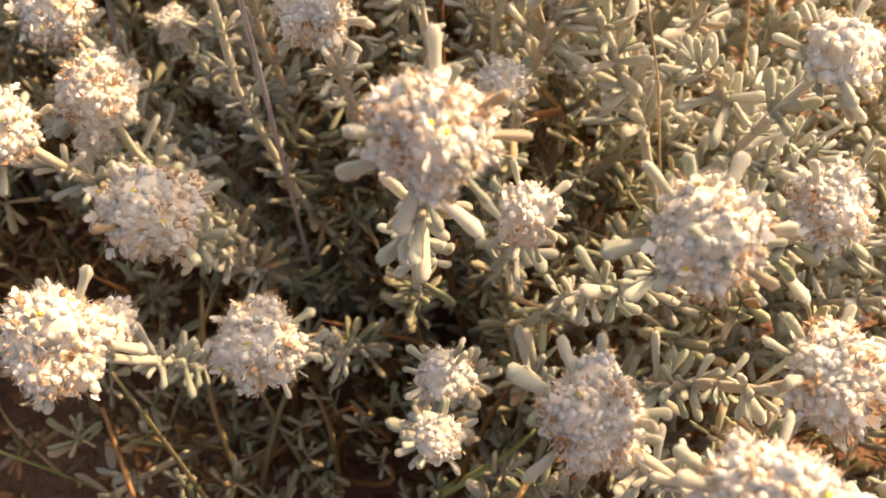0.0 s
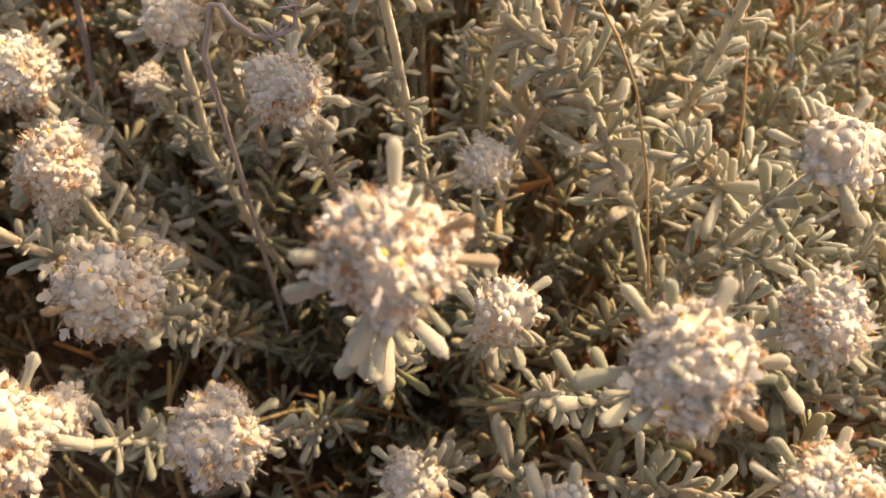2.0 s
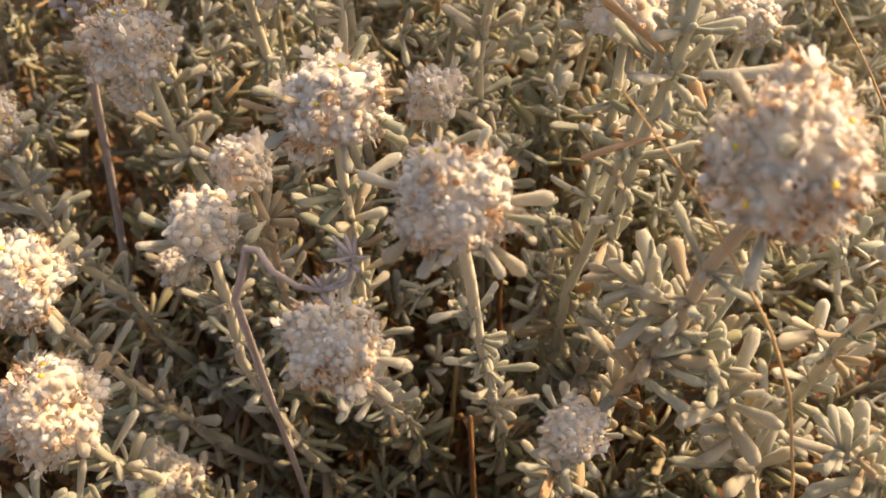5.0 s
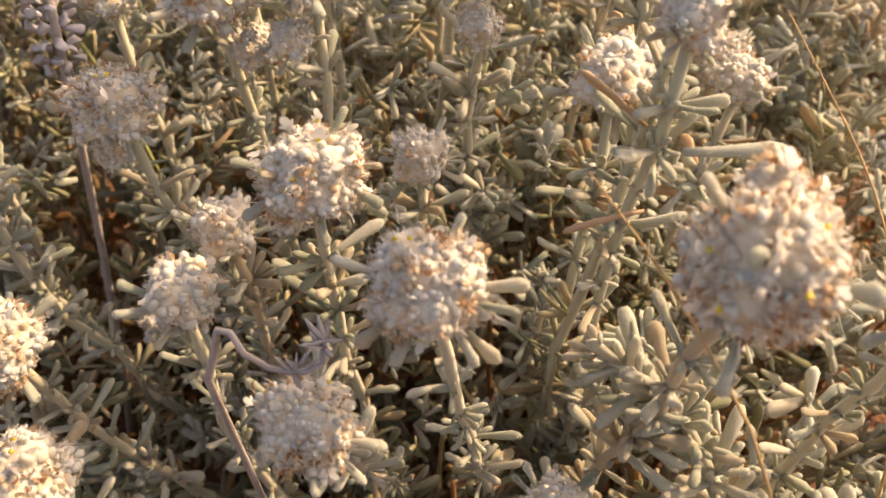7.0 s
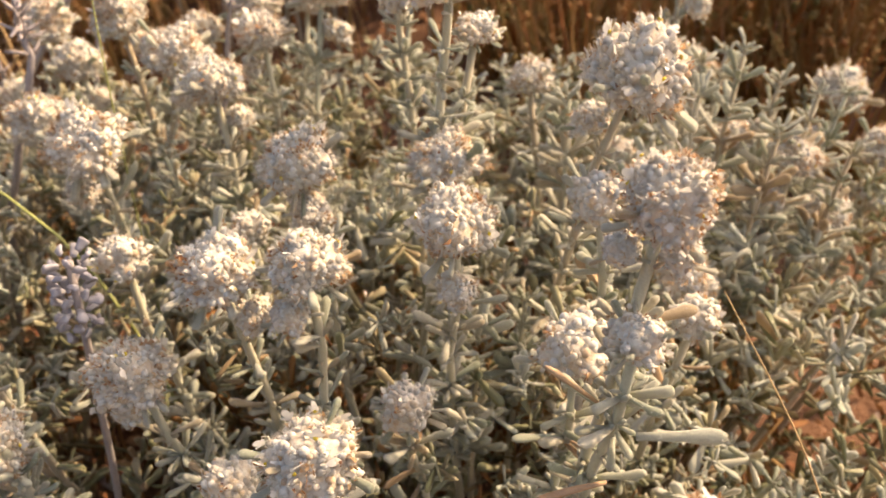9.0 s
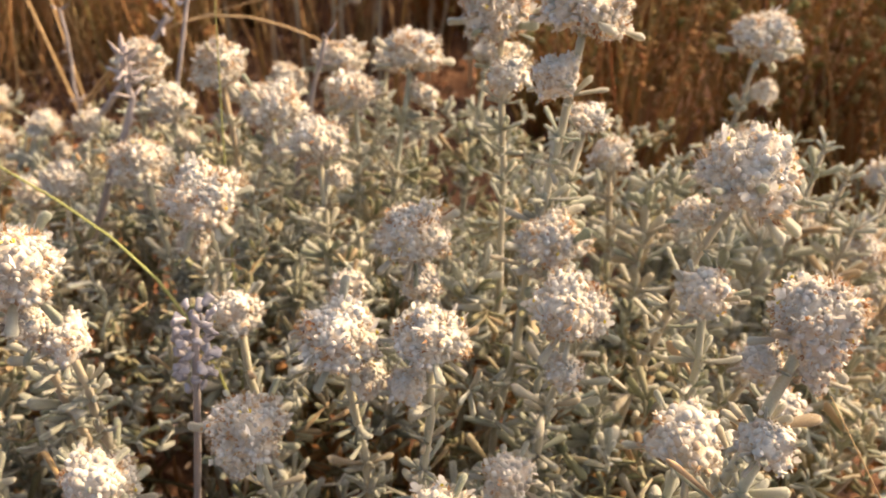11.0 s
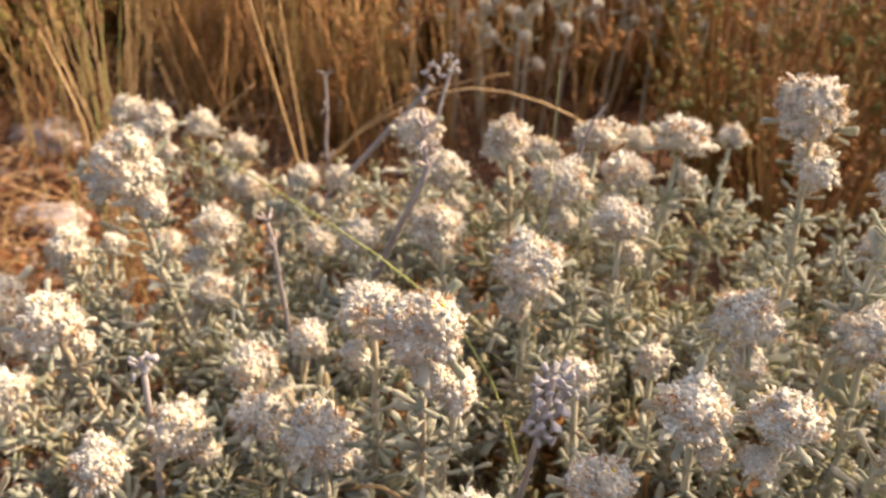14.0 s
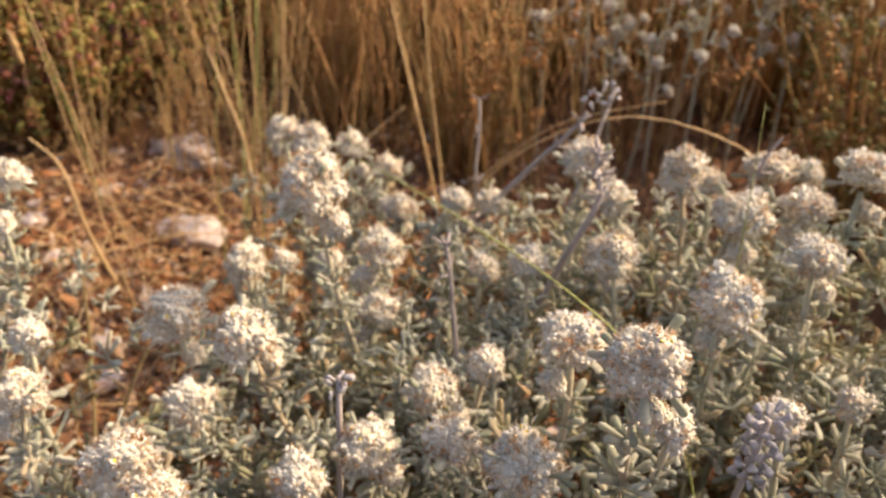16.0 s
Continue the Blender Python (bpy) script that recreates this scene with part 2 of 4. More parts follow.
def leaf_shape(rnd, rings=7, sides=8, width=0.13, curve=0.12, flat=0.6):
    """A blunt felted leaf, one unit long along z, narrower at its foot, with crinkled rolled edges and a groove below."""
    verts, faces = [], []
    body = rings - 2
    steps = [0.82 * i / (body - 1) for i in range(body)] + [0.93, 0.985]
    sway = rnd.uniform(-0.10, 0.10)
    for t in steps:
        w = width * (0.48 + 0.62 * min(t, 0.82)) * math.sqrt(max(0.0, 1 - max(0.0, (t - 0.82) / 0.182) ** 2)) * (1 + 0.20 * (rnd.random() - 0.5))
        y0, x0 = curve * t * t, sway * t * t
        for k in range(sides):
            a = 2 * math.pi * k / sides
            q = 1 + 0.16 * (rnd.random() - 0.5)
            x, y = q * w * math.cos(a), q * flat * w * math.sin(a)
            if math.sin(a) < -0.9:
                y *= 0.35
            verts.append((x + x0, y + y0, t - 0.02))
    for i in range(rings - 1):
        for k in range(sides):
            k2 = (k + 1) % sides
            faces.append((i * sides + k, i * sides + k2, (i + 1) * sides + k2, (i + 1) * sides + k))
    faces.append(tuple(range(sides))[::-1])
    faces.append(tuple((rings - 1) * sides + k for k in range(sides)))
    return np.array(verts), faces


def strip(points, widths, side):
    """A thin ribbon along points."""
    verts, faces = [], []
    for p, w in zip(points, widths):
        verts += [np.asarray(p) - w * side, np.asarray(p) + w * side]
    for i in range(len(points) - 1):
        faces.append((2 * i, 2 * i + 1, 2 * i + 3, 2 * i + 2))
    return verts, faces


def fib(n, k, rnd, jit=0.06):
    z = 1 - 2 * (k + 0.5) / n
    r = math.sqrt(max(0, 1 - z * z))
    a = 2.39996 * k
    return unit(np.array([r * math.cos(a), r * math.sin(a), z]) + jit * np.array([rnd.gauss(0, 1), rnd.gauss(0, 1), rnd.gauss(0, 1)]))


def head_meshes(seed, n, tall=1.0, low=-0.75, clump=0.20, rusty=60, petals=16, bud=(0.23, 0.086), brown=0.14):
    """One flower head of radius 1: a lumpy fleece with woolly calyces, ragged florets, withered clusters, petals and yellow throats."""
    rnd = random.Random(seed)
    fleece, wool, hair, rust, white, yell = Buf(), Buf(), Buf(), Buf(), Buf(), Buf()
    lobes = [(fib(13, k, rnd, 0.20), rnd.uniform(1 - clump, 1.06)) for k in range(13)]
    off = Vector((seed * 1.7, 0.3, 0.9))

    def gauss3():
        return np.array([rnd.gauss(0, 1), rnd.gauss(0, 1), rnd.gauss(0, 1)])

    def surface(d):
        r = 0.72 + 0.37 * max(h * math.exp(-((1 - float(d @ c)) * 7)) + 0.35 * (h - 1) for c, h in lobes)
        # the underside draws in towards the stem
        r *= 1 - 0.42 * min(1.0, max(0.0, -d[2] - 0.15) / 0.7)
        return np.array([d[0] * r, d[1] * r, d[2] * r * tall])

    rows, cols = 26, 34
    ring = []
    for i in range(rows + 1):
        th = math.pi * i / rows
        for k in range(cols):
            ph = 2 * math.pi * (k + 0.5 * (i % 2)) / cols
            d = np.array([math.sin(th) * math.cos(ph), math.sin(th) * math.sin(ph), math.cos(th)])
            v = Vector(d.tolist())
            ring.append(surface(d) * (0.89 + 0.04 * noise.noise(v * 5 + off) + 0.05 * noise.noise(v * 11 + off) + 0.012 * rnd.gauss(0, 1)))
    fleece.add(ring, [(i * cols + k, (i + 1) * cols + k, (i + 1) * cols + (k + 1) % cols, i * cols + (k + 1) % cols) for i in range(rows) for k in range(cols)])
    for k in range(n):
        d = fib(n, k, rnd, 0.10)
        if d[2] < low:
            continue
        s = surface(d)
        up = unit(d + 0.12 * np.array([0, 0, 1]) + 0.22 * gauss3())
        size = rnd.uniform(0.8, 1.15)
        L = bud[0] * size
        tip = s * (rnd.uniform(0.97, 1.035) if rnd.random() < 0.93 else rnd.uniform(1.035, 1.10))
        wool.add(*ovoid(tip - up * L, up, L, bud[1] * size * rnd.uniform(0.85, 1.15), rnd, 4, 7, 0.12))
        # pale ragged teeth round the mouth of the calyx, and its wool
        b = basis(up, rnd.random() * 6)
        for a in (0.0, 2.6)[:rnd.choice((0, 0, 0, 1, 1, 2))]:
            o = b[:, 0] * math.cos(a) + b[:, 1] * math.sin(a)
            q = tip - up * L * 0.35 + o * bud[1] * size * 0.6
            w = bud[1] * size * rnd.uniform(0.35, 0.6)
            side = np.cross(up, o)
            m = q + (up + 0.5 * o) * L * rnd.uniform(0.15, 0.3) + 0.02 * gauss3()
            e = m + (up + o * rnd.uniform(-0.8, 1.4)) * L * rnd.uniform(0.1, 0.3)
            wool.add([q - side * w * 0.7, q + side * w * 0.7, m + side * w, m - side * w, e + side * w * 0.5, e - side * w * 0.4], [(0, 1, 2, 3), (3, 2, 4, 5)])
        # a shrivelled floret in the mouth, most of them in patches
        if rnd.random() < (0.7 if noise.noise(Vector(d.tolist()) * 1.6 + off) > brown else 0.10):
            for _ in range(rnd.choice((1, 2, 2, 3))):
                f = basis(unit(up + 0.7 * gauss3()), rnd.random() * 6)
                q = tip - up * L * 0.12
                LL, w, curl = rnd.uniform(0.05, 0.12), rnd.uniform(0.018, 0.04), rnd.uniform(-0.8, 0.8)
                rust.add(*strip([q + f @ np.array([LL * curl * t * t, 0.3 * LL * math.sin(3 * t), LL * t]) for t in (0, 0.5, 1.0)], [w * 0.7, w, w * 0.3], f[:, 1]))
        for _ in range(7):
            h = unit(up + 0.8 * gauss3())
            q = tip - up * L * rnd.uniform(0.0, 0.5) + h * bud[1] * 0.6
            sd = basis(h, rnd.random() * 6)[:, 0]
            e = q + h * rnd.uniform(0.06, 0.15) + sd * rnd.gauss(0, 0.03)
            hair.add([q - sd * 0.0045, q + sd * 0.0045, e], [(0, 1, 2)])
    # withered florets, a few together
    for _ in range(rusty // 5):
        c = max((unit([rnd.gauss(0, 1), rnd.gauss(0, 1), rnd.gauss(0.1, 0.8)]) for _ in range(5)), key=lambda v: noise.noise(Vector(v.tolist()) * 1.6 + off))
        for _ in range(rnd.randint(2, 7)):
            d = unit(c + 0.09 * gauss3())
            s = surface(d) * rnd.uniform(0.98, 1.05)
            b = basis(unit(d + 0.3 * gauss3()), rnd.random() * 6)
            L = rnd.uniform(0.06, 0.14)
            curl = rnd.uniform(-1, 1)
            pts = [s + b @ np.array([L * curl * t * t, L * 0.3 * math.sin(3 * t), L * t * 1.1]) for t in (0, 0.35, 0.7, 1.0)]
            w = rnd.uniform(0.02, 0.05)
            rust.add(*strip(pts, [w * 0.6, w, w * 0.9, w * 0.2], b[:, 1]))
            for _ in range(rnd.choice((0, 0, 1, 2))):
                bb = basis(unit(d + 0.5 * gauss3()), rnd.random() * 6)
                LL = rnd.uniform(0.10, 0.22)
                rust.add(*strip([s + bb @ np.array([LL * 0.5 * t ** 3, 0, LL * t * (1 - 0.15 * t)]) for t in (0, 0.5, 1.0)], [0.010, 0.009, 0.011], bb[:, 1]))
    # pale curled stamens
    for _ in range(n // 10):
        d = unit([rnd.gauss(0, 1), rnd.gauss(0, 1), rnd.gauss(0.2, 0.8)])
        s = surface(d)
        bb = basis(unit(d + 0.6 * gauss3()), rnd.random() * 6)
        LL = rnd.uniform(0.12, 0.24)
        hair.add(*strip([s + bb @ np.array([LL * 0.6 * t ** 3, 0, LL * t * (1 - 0.15 * t)]) for t in (0, 0.4, 0.75, 1.0)], [0.012, 0.010, 0.009, 0.014], bb[:, 1]))
    for k in range(petals):
        d = unit([rnd.gauss(0, 1), rnd.gauss(0, 1), rnd.gauss(0.25, 0.7)])
        s = surface(d) * 1.0
        b = basis(unit(d - 0.2 * np.array([0, 0, 1])), rnd.random() * 6)
        L = rnd.uniform(0.14, 0.26)
        # a drooping spoon-shaped lip with two small side lobes
        for lobe, (sx, ll) in enumerate(((0, 1.0), (-0.5, 0.55), (0.5, 0.55))):
            pts = [s + b @ np.array([sx * L * t, -0.35 * L * t * t * ll, L * ll * t]) for t in (0, 0.3, 0.6, 0.85, 1.0)]
            wd = L * (0.34 if lobe == 0 else 0.2)
            white.add(*strip(pts, [wd * 0.45, wd * 0.6, wd, wd * 0.85, wd * 0.25], b[:, 0]))
        if k % 5 == 0:
            yell.add(*ovoid(s + d * 0.01, d, 0.07, 0.05, rnd, 2, 6))
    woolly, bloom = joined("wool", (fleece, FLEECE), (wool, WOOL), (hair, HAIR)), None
    if white.n:
        bloom = joined("bloom", (white, PETAL), (yell, YELLOW))
    return [woolly, rust.mesh("withered", RUST), bloom]


HEADS = {
    "round": [head_meshes(11, 350, clump=0.30, bud=(0.24, 0.086)), head_meshes(12, 350, 1.08, clump=0.35, bud=(0.24, 0.086)), head_meshes(13, 340, 0.90, clump=0.40, bud=(0.24, 0.087)), head_meshes(14, 350, 1.0, clump=0.45, rusty=110, bud=(0.24, 0.086), brown=-0.02)],
    "tall": [head_meshes(21, 440, 1.35, clump=0.48, petals=26, rusty=190, bud=(0.22, 0.080), brown=-0.12), head_meshes(22, 420, 1.22, clump=0.50, petals=22, rusty=170, bud=(0.22, 0.080), brown=-0.05)],
    "small": [head_meshes(31, 140, 1.0, low=-0.6, clump=0.4, rusty=30, petals=6, bud=(0.34, 0.130)), head_meshes(32, 140, 1.1, clump=0.4, rusty=30, petals=6, bud=(0.34, 0.130))],
    "young": [head_meshes(41, 100, 0.9, low=-0.3, clump=0.3, rusty=12, petals=3, bud=(0.38, 0.15))],
}
lr = random.Random(5)
LEAVES, BRACTS, TUFTS, DRY = [], [], [], []
for k in range(8):
    lb = Buf()
    shape = leaf_shape(lr, 6, 8, width=lr.uniform(0.10, 0.135), curve=lr.uniform(-0.10, 0.26))
    lb.add(*shape)
    LEAVES.append(joined("leaf", (lb, FELT), (fuzz(shape, lr, 60, 0.065), HAIR)))
for k in range(6):
    lb = Buf()
    shape = leaf_shape(lr, 7, 9, width=lr.uniform(0.15, 0.2), curve=lr.uniform(-0.05, 0.15), flat=0.78)
    lb.add(*shape)
    BRACTS.append(joined("bract", (lb, FELT), (fuzz(shape, lr, 130, 0.07), HAIR)))
for k in range(2):
    lb = Buf()
    lb.add(*leaf_shape(lr, 7, 8, width=0.13, curve=lr.uniform(-0.15, 0.1), flat=0.4))
    DRY.append(lb.mesh("dry_leaf", DRYLEAF))


def moved(shape, m):
    v, f = shape
    m = np.array(m)
    return v @ m[:3, :3].T + m[:3, 3], f


for k in range(6):
    lb = Buf()
    for q in range(lr.choice((9, 10, 11, 12))):
        a = 2.4 * q + lr.uniform(-0.4, 0.4)
        tilt = lr.uniform(0.25, 1.5)
        d = (math.sin(tilt) * math.cos(a), math.sin(tilt) * math.sin(a), math.cos(tilt))
        L = lr.uniform(0.4, 1.1)
        lb.add(*moved(leaf_shape(lr, 4, 6, width=lr.uniform(0.12, 0.165), curve=lr.uniform(-0.1, 0.1), flat=0.7), placed((0, 0, lr.uniform(-0.45, 0.1)), d, lr.random() * 6, (L, L, L))))
    TUFTS.append(lb.mesh("leaf_tuft", FELT))


def child(name, mesh, parent, m, label=""):
    ob = new(name, mesh)
    ob.parent = parent
    ob.matrix_basis = m
    if label:
        ob["label"] = label
    return ob


def empty(name, at, label, category, group=""):
    ob = new(name)
    ob.empty_display_size = 0.005
    ob.matrix_basis = Matrix.Translation(at)
    return tagged(ob, label, category, group)


# ---- ground ----
gr = random.Random(77)


def ground_z(x, y):
    near = math.exp(-((x + 0.05) ** 2 + (y - 0.2) ** 2) / 3.0)
    return near * (0.012 * noise.noise((x * 7, y * 7, 1.3)) + 0.005 * noise.noise((x * 30, y * 30, 4.1)))


def make_ground():
    n = 150
    s = np.sinh(np.linspace(-7.2, 7.2, n)) / math.sinh(7.2) * 60
    # closer rows near the plants
    xs, ys = s - 0.1, s + 0.4
    b = Buf()
    verts = [(x, y, ground_z(x, y)) for y in ys for x in xs]
    faces = [(j * n + i, j * n + i + 1, (j + 1) * n + i + 1, (j + 1) * n + i) for j in range(n - 1) for i in range(n - 1)]
    b.add(verts, faces)
    return tagged(new("ground", b.mesh("ground", SOIL)), "red-brown dry soil under the shrub and grasses", "ground", "", "structure")


make_ground()

# ---- flowering stems ----
CROWNS = [np.array(c) for c in ((0.0, 0.235), (-0.045, 0.275), (-0.10, 0.29), (-0.17, 0.28), (0.04, 0.30), (-0.24, 0.32))]
TOPS = []
PATHS = []


def node_leaves(parent, p, tangent, rnd, size, count=2, spread=1.2, tuft=0.6):
    """A node of a stem: an opposite pair of leaves, with a tuft of small ones in the axils."""
    b = basis(tangent, rnd.random() * 6)
    for k in range(count):
        a = 2 * math.pi * k / count + rnd.uniform(-0.35, 0.35)
        out = b[:, 0] * math.cos(a) + b[:, 1] * math.sin(a)
        d = unit(out * spread + np.asarray(tangent) * rnd.uniform(0.3, 0.9))
        L = size * rnd.uniform(0.65, 1.25)
        W = size * rnd.uniform(0.85, 1.1)
        m = np.eye(4)
        side = unit(np.cross(tangent, d))
        m[:3, :3] = np.stack([side * W, np.cross(d, side) * W, d * L], 1)
        m[:3, 3] = p + d * 0.0006
        child("leaf", rnd.choice(LEAVES), parent, Matrix(m.tolist()))
    if tuft:
        L = size * tuft * rnd.uniform(0.8, 1.25)
        child("leaf_tuft", rnd.choice(TUFTS), parent, placed(p, unit(np.asarray(tangent) + 0.3 * b[:, 0]), rnd.random() * 6, (L, L, L)))


def flower_head(parent, at, axis, r, kind, rnd, bracts, fingers=()):
    """fingers: bracts with known ways, as shares to the east, up the slope away from the path, and towards it."""
    meshes = rnd.choice(HEADS[kind])
    roll = rnd.random() * 6.28
    head = child("flower_head", meshes[0], parent, placed(at, axis, roll, (r * rnd.uniform(0.94, 1.10), r * rnd.uniform(0.92, 1.06), r * rnd.uniform(0.90, 1.06))))
    for e, u, f, L in fingers:
        way = unit(basis(axis, roll).T @ np.array([e, 0.71 * u - 0.70 * f, 0.70 * u + 0.71 * f]))
        child("bract", rnd.choice(BRACTS), head, placed(way * 0.68, way, rnd.random() * 6, (L, L, L * 1.05)))
    for name, me in zip(("withered_fringe", "bloom"), meshes[1:]):
        if me is not None:
            child(name, me, head, Matrix())
    for k in range(bracts):
        z = rnd.choice((rnd.uniform(-0.75, -0.3), rnd.uniform(-0.6, 0.1), rnd.uniform(-0.2, 0.75)))
        a = 2.4 * k + rnd.uniform(-0.5, 0.5)
        q = math.sqrt(1 - min(0.95, z * z))
        d = np.array([q * math.cos(a), q * math.sin(a), z])
        tall = 1.3 if kind == "tall" else 1.0
        way = unit(d + np.array([0, 0, 0.3]))
        L = rnd.uniform(0.5, 0.8) if kind != "young" else rnd.uniform(0.55, 0.85)
        start = np.array([d[0], d[1], d[2] * tall]) * 0.72
        child("bract", rnd.choice(BRACTS), head, placed(start, way, rnd.random() * 6, (L, L, L)))
    return head


def flowering_stem(x, y, z, r, kind="round", lean=None, bracts=6, side=0, leafy=1.0, label=None, bare=0.008, foot=None, dry=0, fingers=()):
    """A stem from the ground to a flower head centred at x, y, z with radius r; side: small heads below it."""
    rnd = random.Random(int(1e4 * abs(x) + 1e6 * abs(y) + 1e3 * z))
    r *= 0.95
    top = np.array([x, y, z])
    crown = min(CROWNS, key=lambda c: np.hypot(*(c - top[:2])))
    if foot is None:
        foot = top[:2] + 0.70 * (crown - top[:2]) + np.array([rnd.gauss(0, 0.006), rnd.gauss(0, 0.006)])
    base = np.array([foot[0], foot[1], ground_z(*foot) - 0.004])
    if lean is None:
        lean = (rnd.gauss(0, 0.10), rnd.gauss(0, 0.10))
    axis = unit([lean[0] + 0.60 * (top[0] - base[0]) / z, lean[1] + 0.75 * (top[1] - base[1]) / z, 1])
    neck = top - axis * r * 0.6
    mid = neck - axis * z * 0.45
    path = bezier(base, mid, neck, 12) + np.concatenate([[[0, 0, 0]], np.array([[rnd.gauss(0, 0.0007) for _ in range(3)] for _ in range(10)]), [[0, 0, 0]]])
    words = {"round": "round woolly cream-white flower head with rusty florets on felted stem",
             "tall": "tall lobed woolly flower head with open white florets",
             "small": "small loose woolly flower head among felted grey-green leaves",
             "young": "young star-shaped woolly head with blunt felted bracts"}
    thing = empty("flowering_stem", base, label or words[kind], "flower", "flowering stems of the shrub")
    b = Buf()
    b.add(*tube(path - base, np.linspace(0.0013, 0.0009, 12), 7))
    child("stem", b.mesh("stem", STEM), thing, Matrix())
    flower_head(thing, top - base, axis, r, kind, rnd, bracts, fingers)
    # leaves in tufts down the stem
    length = np.linalg.norm(np.diff(path, axis=0), axis=1)
    run = np.concatenate([[0], np.cumsum(length)])
    s = run[-1] - r * 0.5
    node_leaves(thing, neck - base, axis, rnd, 0.0066, rnd.randint(2, 4), 1.3, 0.0)
    s -= bare * rnd.uniform(0.7, 1.4)
    step = 0
    while s > run[-1] * 0.40 and step < 7:
        p = np.array([np.interp(s, run, path[:, i]) for i in range(3)])
        q = np.array([np.interp(s + 0.002, run, path[:, i]) for i in range(3)])
        node_leaves(thing, p - base, unit(q - p), rnd, rnd.uniform(0.0062, 0.0100) * leafy, 2, rnd.uniform(1.0, 1.8), rnd.uniform(0.6, 0.9))
        s -= rnd.uniform(0.0055, 0.0095)
        step += 1
    for k in range(dry):
        s2 = run[-1] - r - rnd.uniform(0.004, 0.02)
        p = np.array([np.interp(s2, run, path[:, i]) for i in range(3)])
        a = rnd.random() * 6.28
        child("dry_leaf", rnd.choice(DRY), thing, placed(p - base, (math.cos(a), math.sin(a), 0.4), rnd.random() * 6, (0.011, 0.011, 0.011)), "withered brown leaf")
    for k in range(side):
        a = rnd.random() * 6.28
        drop = r * rnd.uniform(1.1, 1.5)
        p = top - axis * drop + 0.55 * r * np.array([math.cos(a), math.sin(a), 0])
        flower_head(thing, p - base, unit(axis + 0.7 * np.array([math.cos(a), math.sin(a), 0])), r * rnd.uniform(0.45, 0.6), "small", rnd, 4)
    TOPS.append(top)
    PATHS.append(path)
    return thing


# the nearest group, seen from above
flowering_stem(-0.001, 0.077, 0.184, 0.0084, bracts=0, lean=(0.05, 0.0), fingers=((0.05, 1, 0.1, 0.75), (0.8, 0.4, 0.4, 0.6), (1, 0, 0.1, 0.7), (0.3, -0.4, 0.85, 0.5), (-0.85, -0.05, 0.5, 0.75),
               (-0.95, -0.45, 0.0, 0.85), (-0.35, -0.95, 0.2, 0.8), (0.55, -0.75, 0.2, 0.5), (0.3, 0.75, 0.5, 0.4), (-0.35, 0.55, 0.7, 0.4)))
flowering_stem(0.032, 0.074, 0.170, 0.0088, bracts=0, lean=(0.1, -0.05), fingers=((-0.65, 0.8, 0.0, 0.8), (-0.3, 0.9, 0.3, 0.7), (0.4, 0.9, 0.1, 0.7), (1, 0.1, 0.1, 0.7), (0.9, -0.1, 0.3, 0.5),
               (-0.35, 0.1, 0.9, 0.55), (0.1, -0.4, 0.9, 0.4), (-1, -0.1, 0.0, 0.9), (0.75, -0.6, 0.3, 0.6), (-0.65, -0.6, 0.4, 0.6)))
flowering_stem(-0.055, 0.117, 0.130, 0.0110)
flowering_stem(-0.064, 0.087, 0.131, 0.0105, side=1, bare=0.02)
flowering_stem(-0.033, 0.094, 0.120, 0.0093, bare=0.02)
flowering_stem(0.014, 0.103, 0.144, 0.0066, "small", bracts=10)
flowering_stem(0.063, 0.118, 0.165, 0.0078, "young", bracts=12)
flowering_stem(0.020, 0.062, 0.148, 0.0083, bracts=2, fingers=((-0.45, 0.9, 0.1, 0.8), (0.1, 0.95, 0.0, 0.7), (0.95, 0.1, 0.1, 0.6), (-0.9, 0.45, 0.0, 1.0), (-0.8, -0.7, 0.0, 0.9), (0.9, -0.3, 0.2, 0.5)))
flowering_stem(0.056, 0.072, 0.143, 0.0088, bracts=8)
flowering_stem(0.000, 0.087, 0.121, 0.0060, "young", bracts=10)
flowering_stem(-0.001, 0.076, 0.118, 0.0050, "young", bracts=12)
flowering_stem(0.059, 0.096, 0.153, 0.0077)
flowering_stem(-0.074, 0.114, 0.153, 0.0080)
flowering_stem(0.035, 0.043, 0.160, 0.0092, bracts=9)
flowering_stem(-0.077, 0.153, 0.150, 0.0090)
flowering_stem(-0.065, 0.133, 0.145, 0.0095, side=1)
flowering_stem(-0.060, 0.147, 0.106, 0.0080, "small")
flowering_stem(-0.094, 0.180, 0.159, 0.0090, side=1)
# the middle group
flowering_stem(-0.048, 0.160, 0.158, 0.0074, "small", bracts=10, bare=0.014, leafy=0.8)
flowering_stem(-0.023, 0.136, 0.161, 0.0076, bracts=9, bare=0.015, leafy=0.8)
flowering_stem(0.011, 0.138, 0.144, 0.0060, "young", bracts=12, dry=1)
flowering_stem(-0.027, 0.165, 0.180, 0.0088, side=1, bracts=2, fingers=((0.3, 0.95, 0.1, 0.6), (-0.95, 0.1, 0.2, 0.6), (0.9, -0.3, 0.2, 0.6), (0.8, 0.2, 0.3, 0.5), (-0.5, -0.1, 0.8, 0.4), (-0.8, -0.65, 0.0, 0.6), (0.3, -0.9, 0.2, 0.6)))
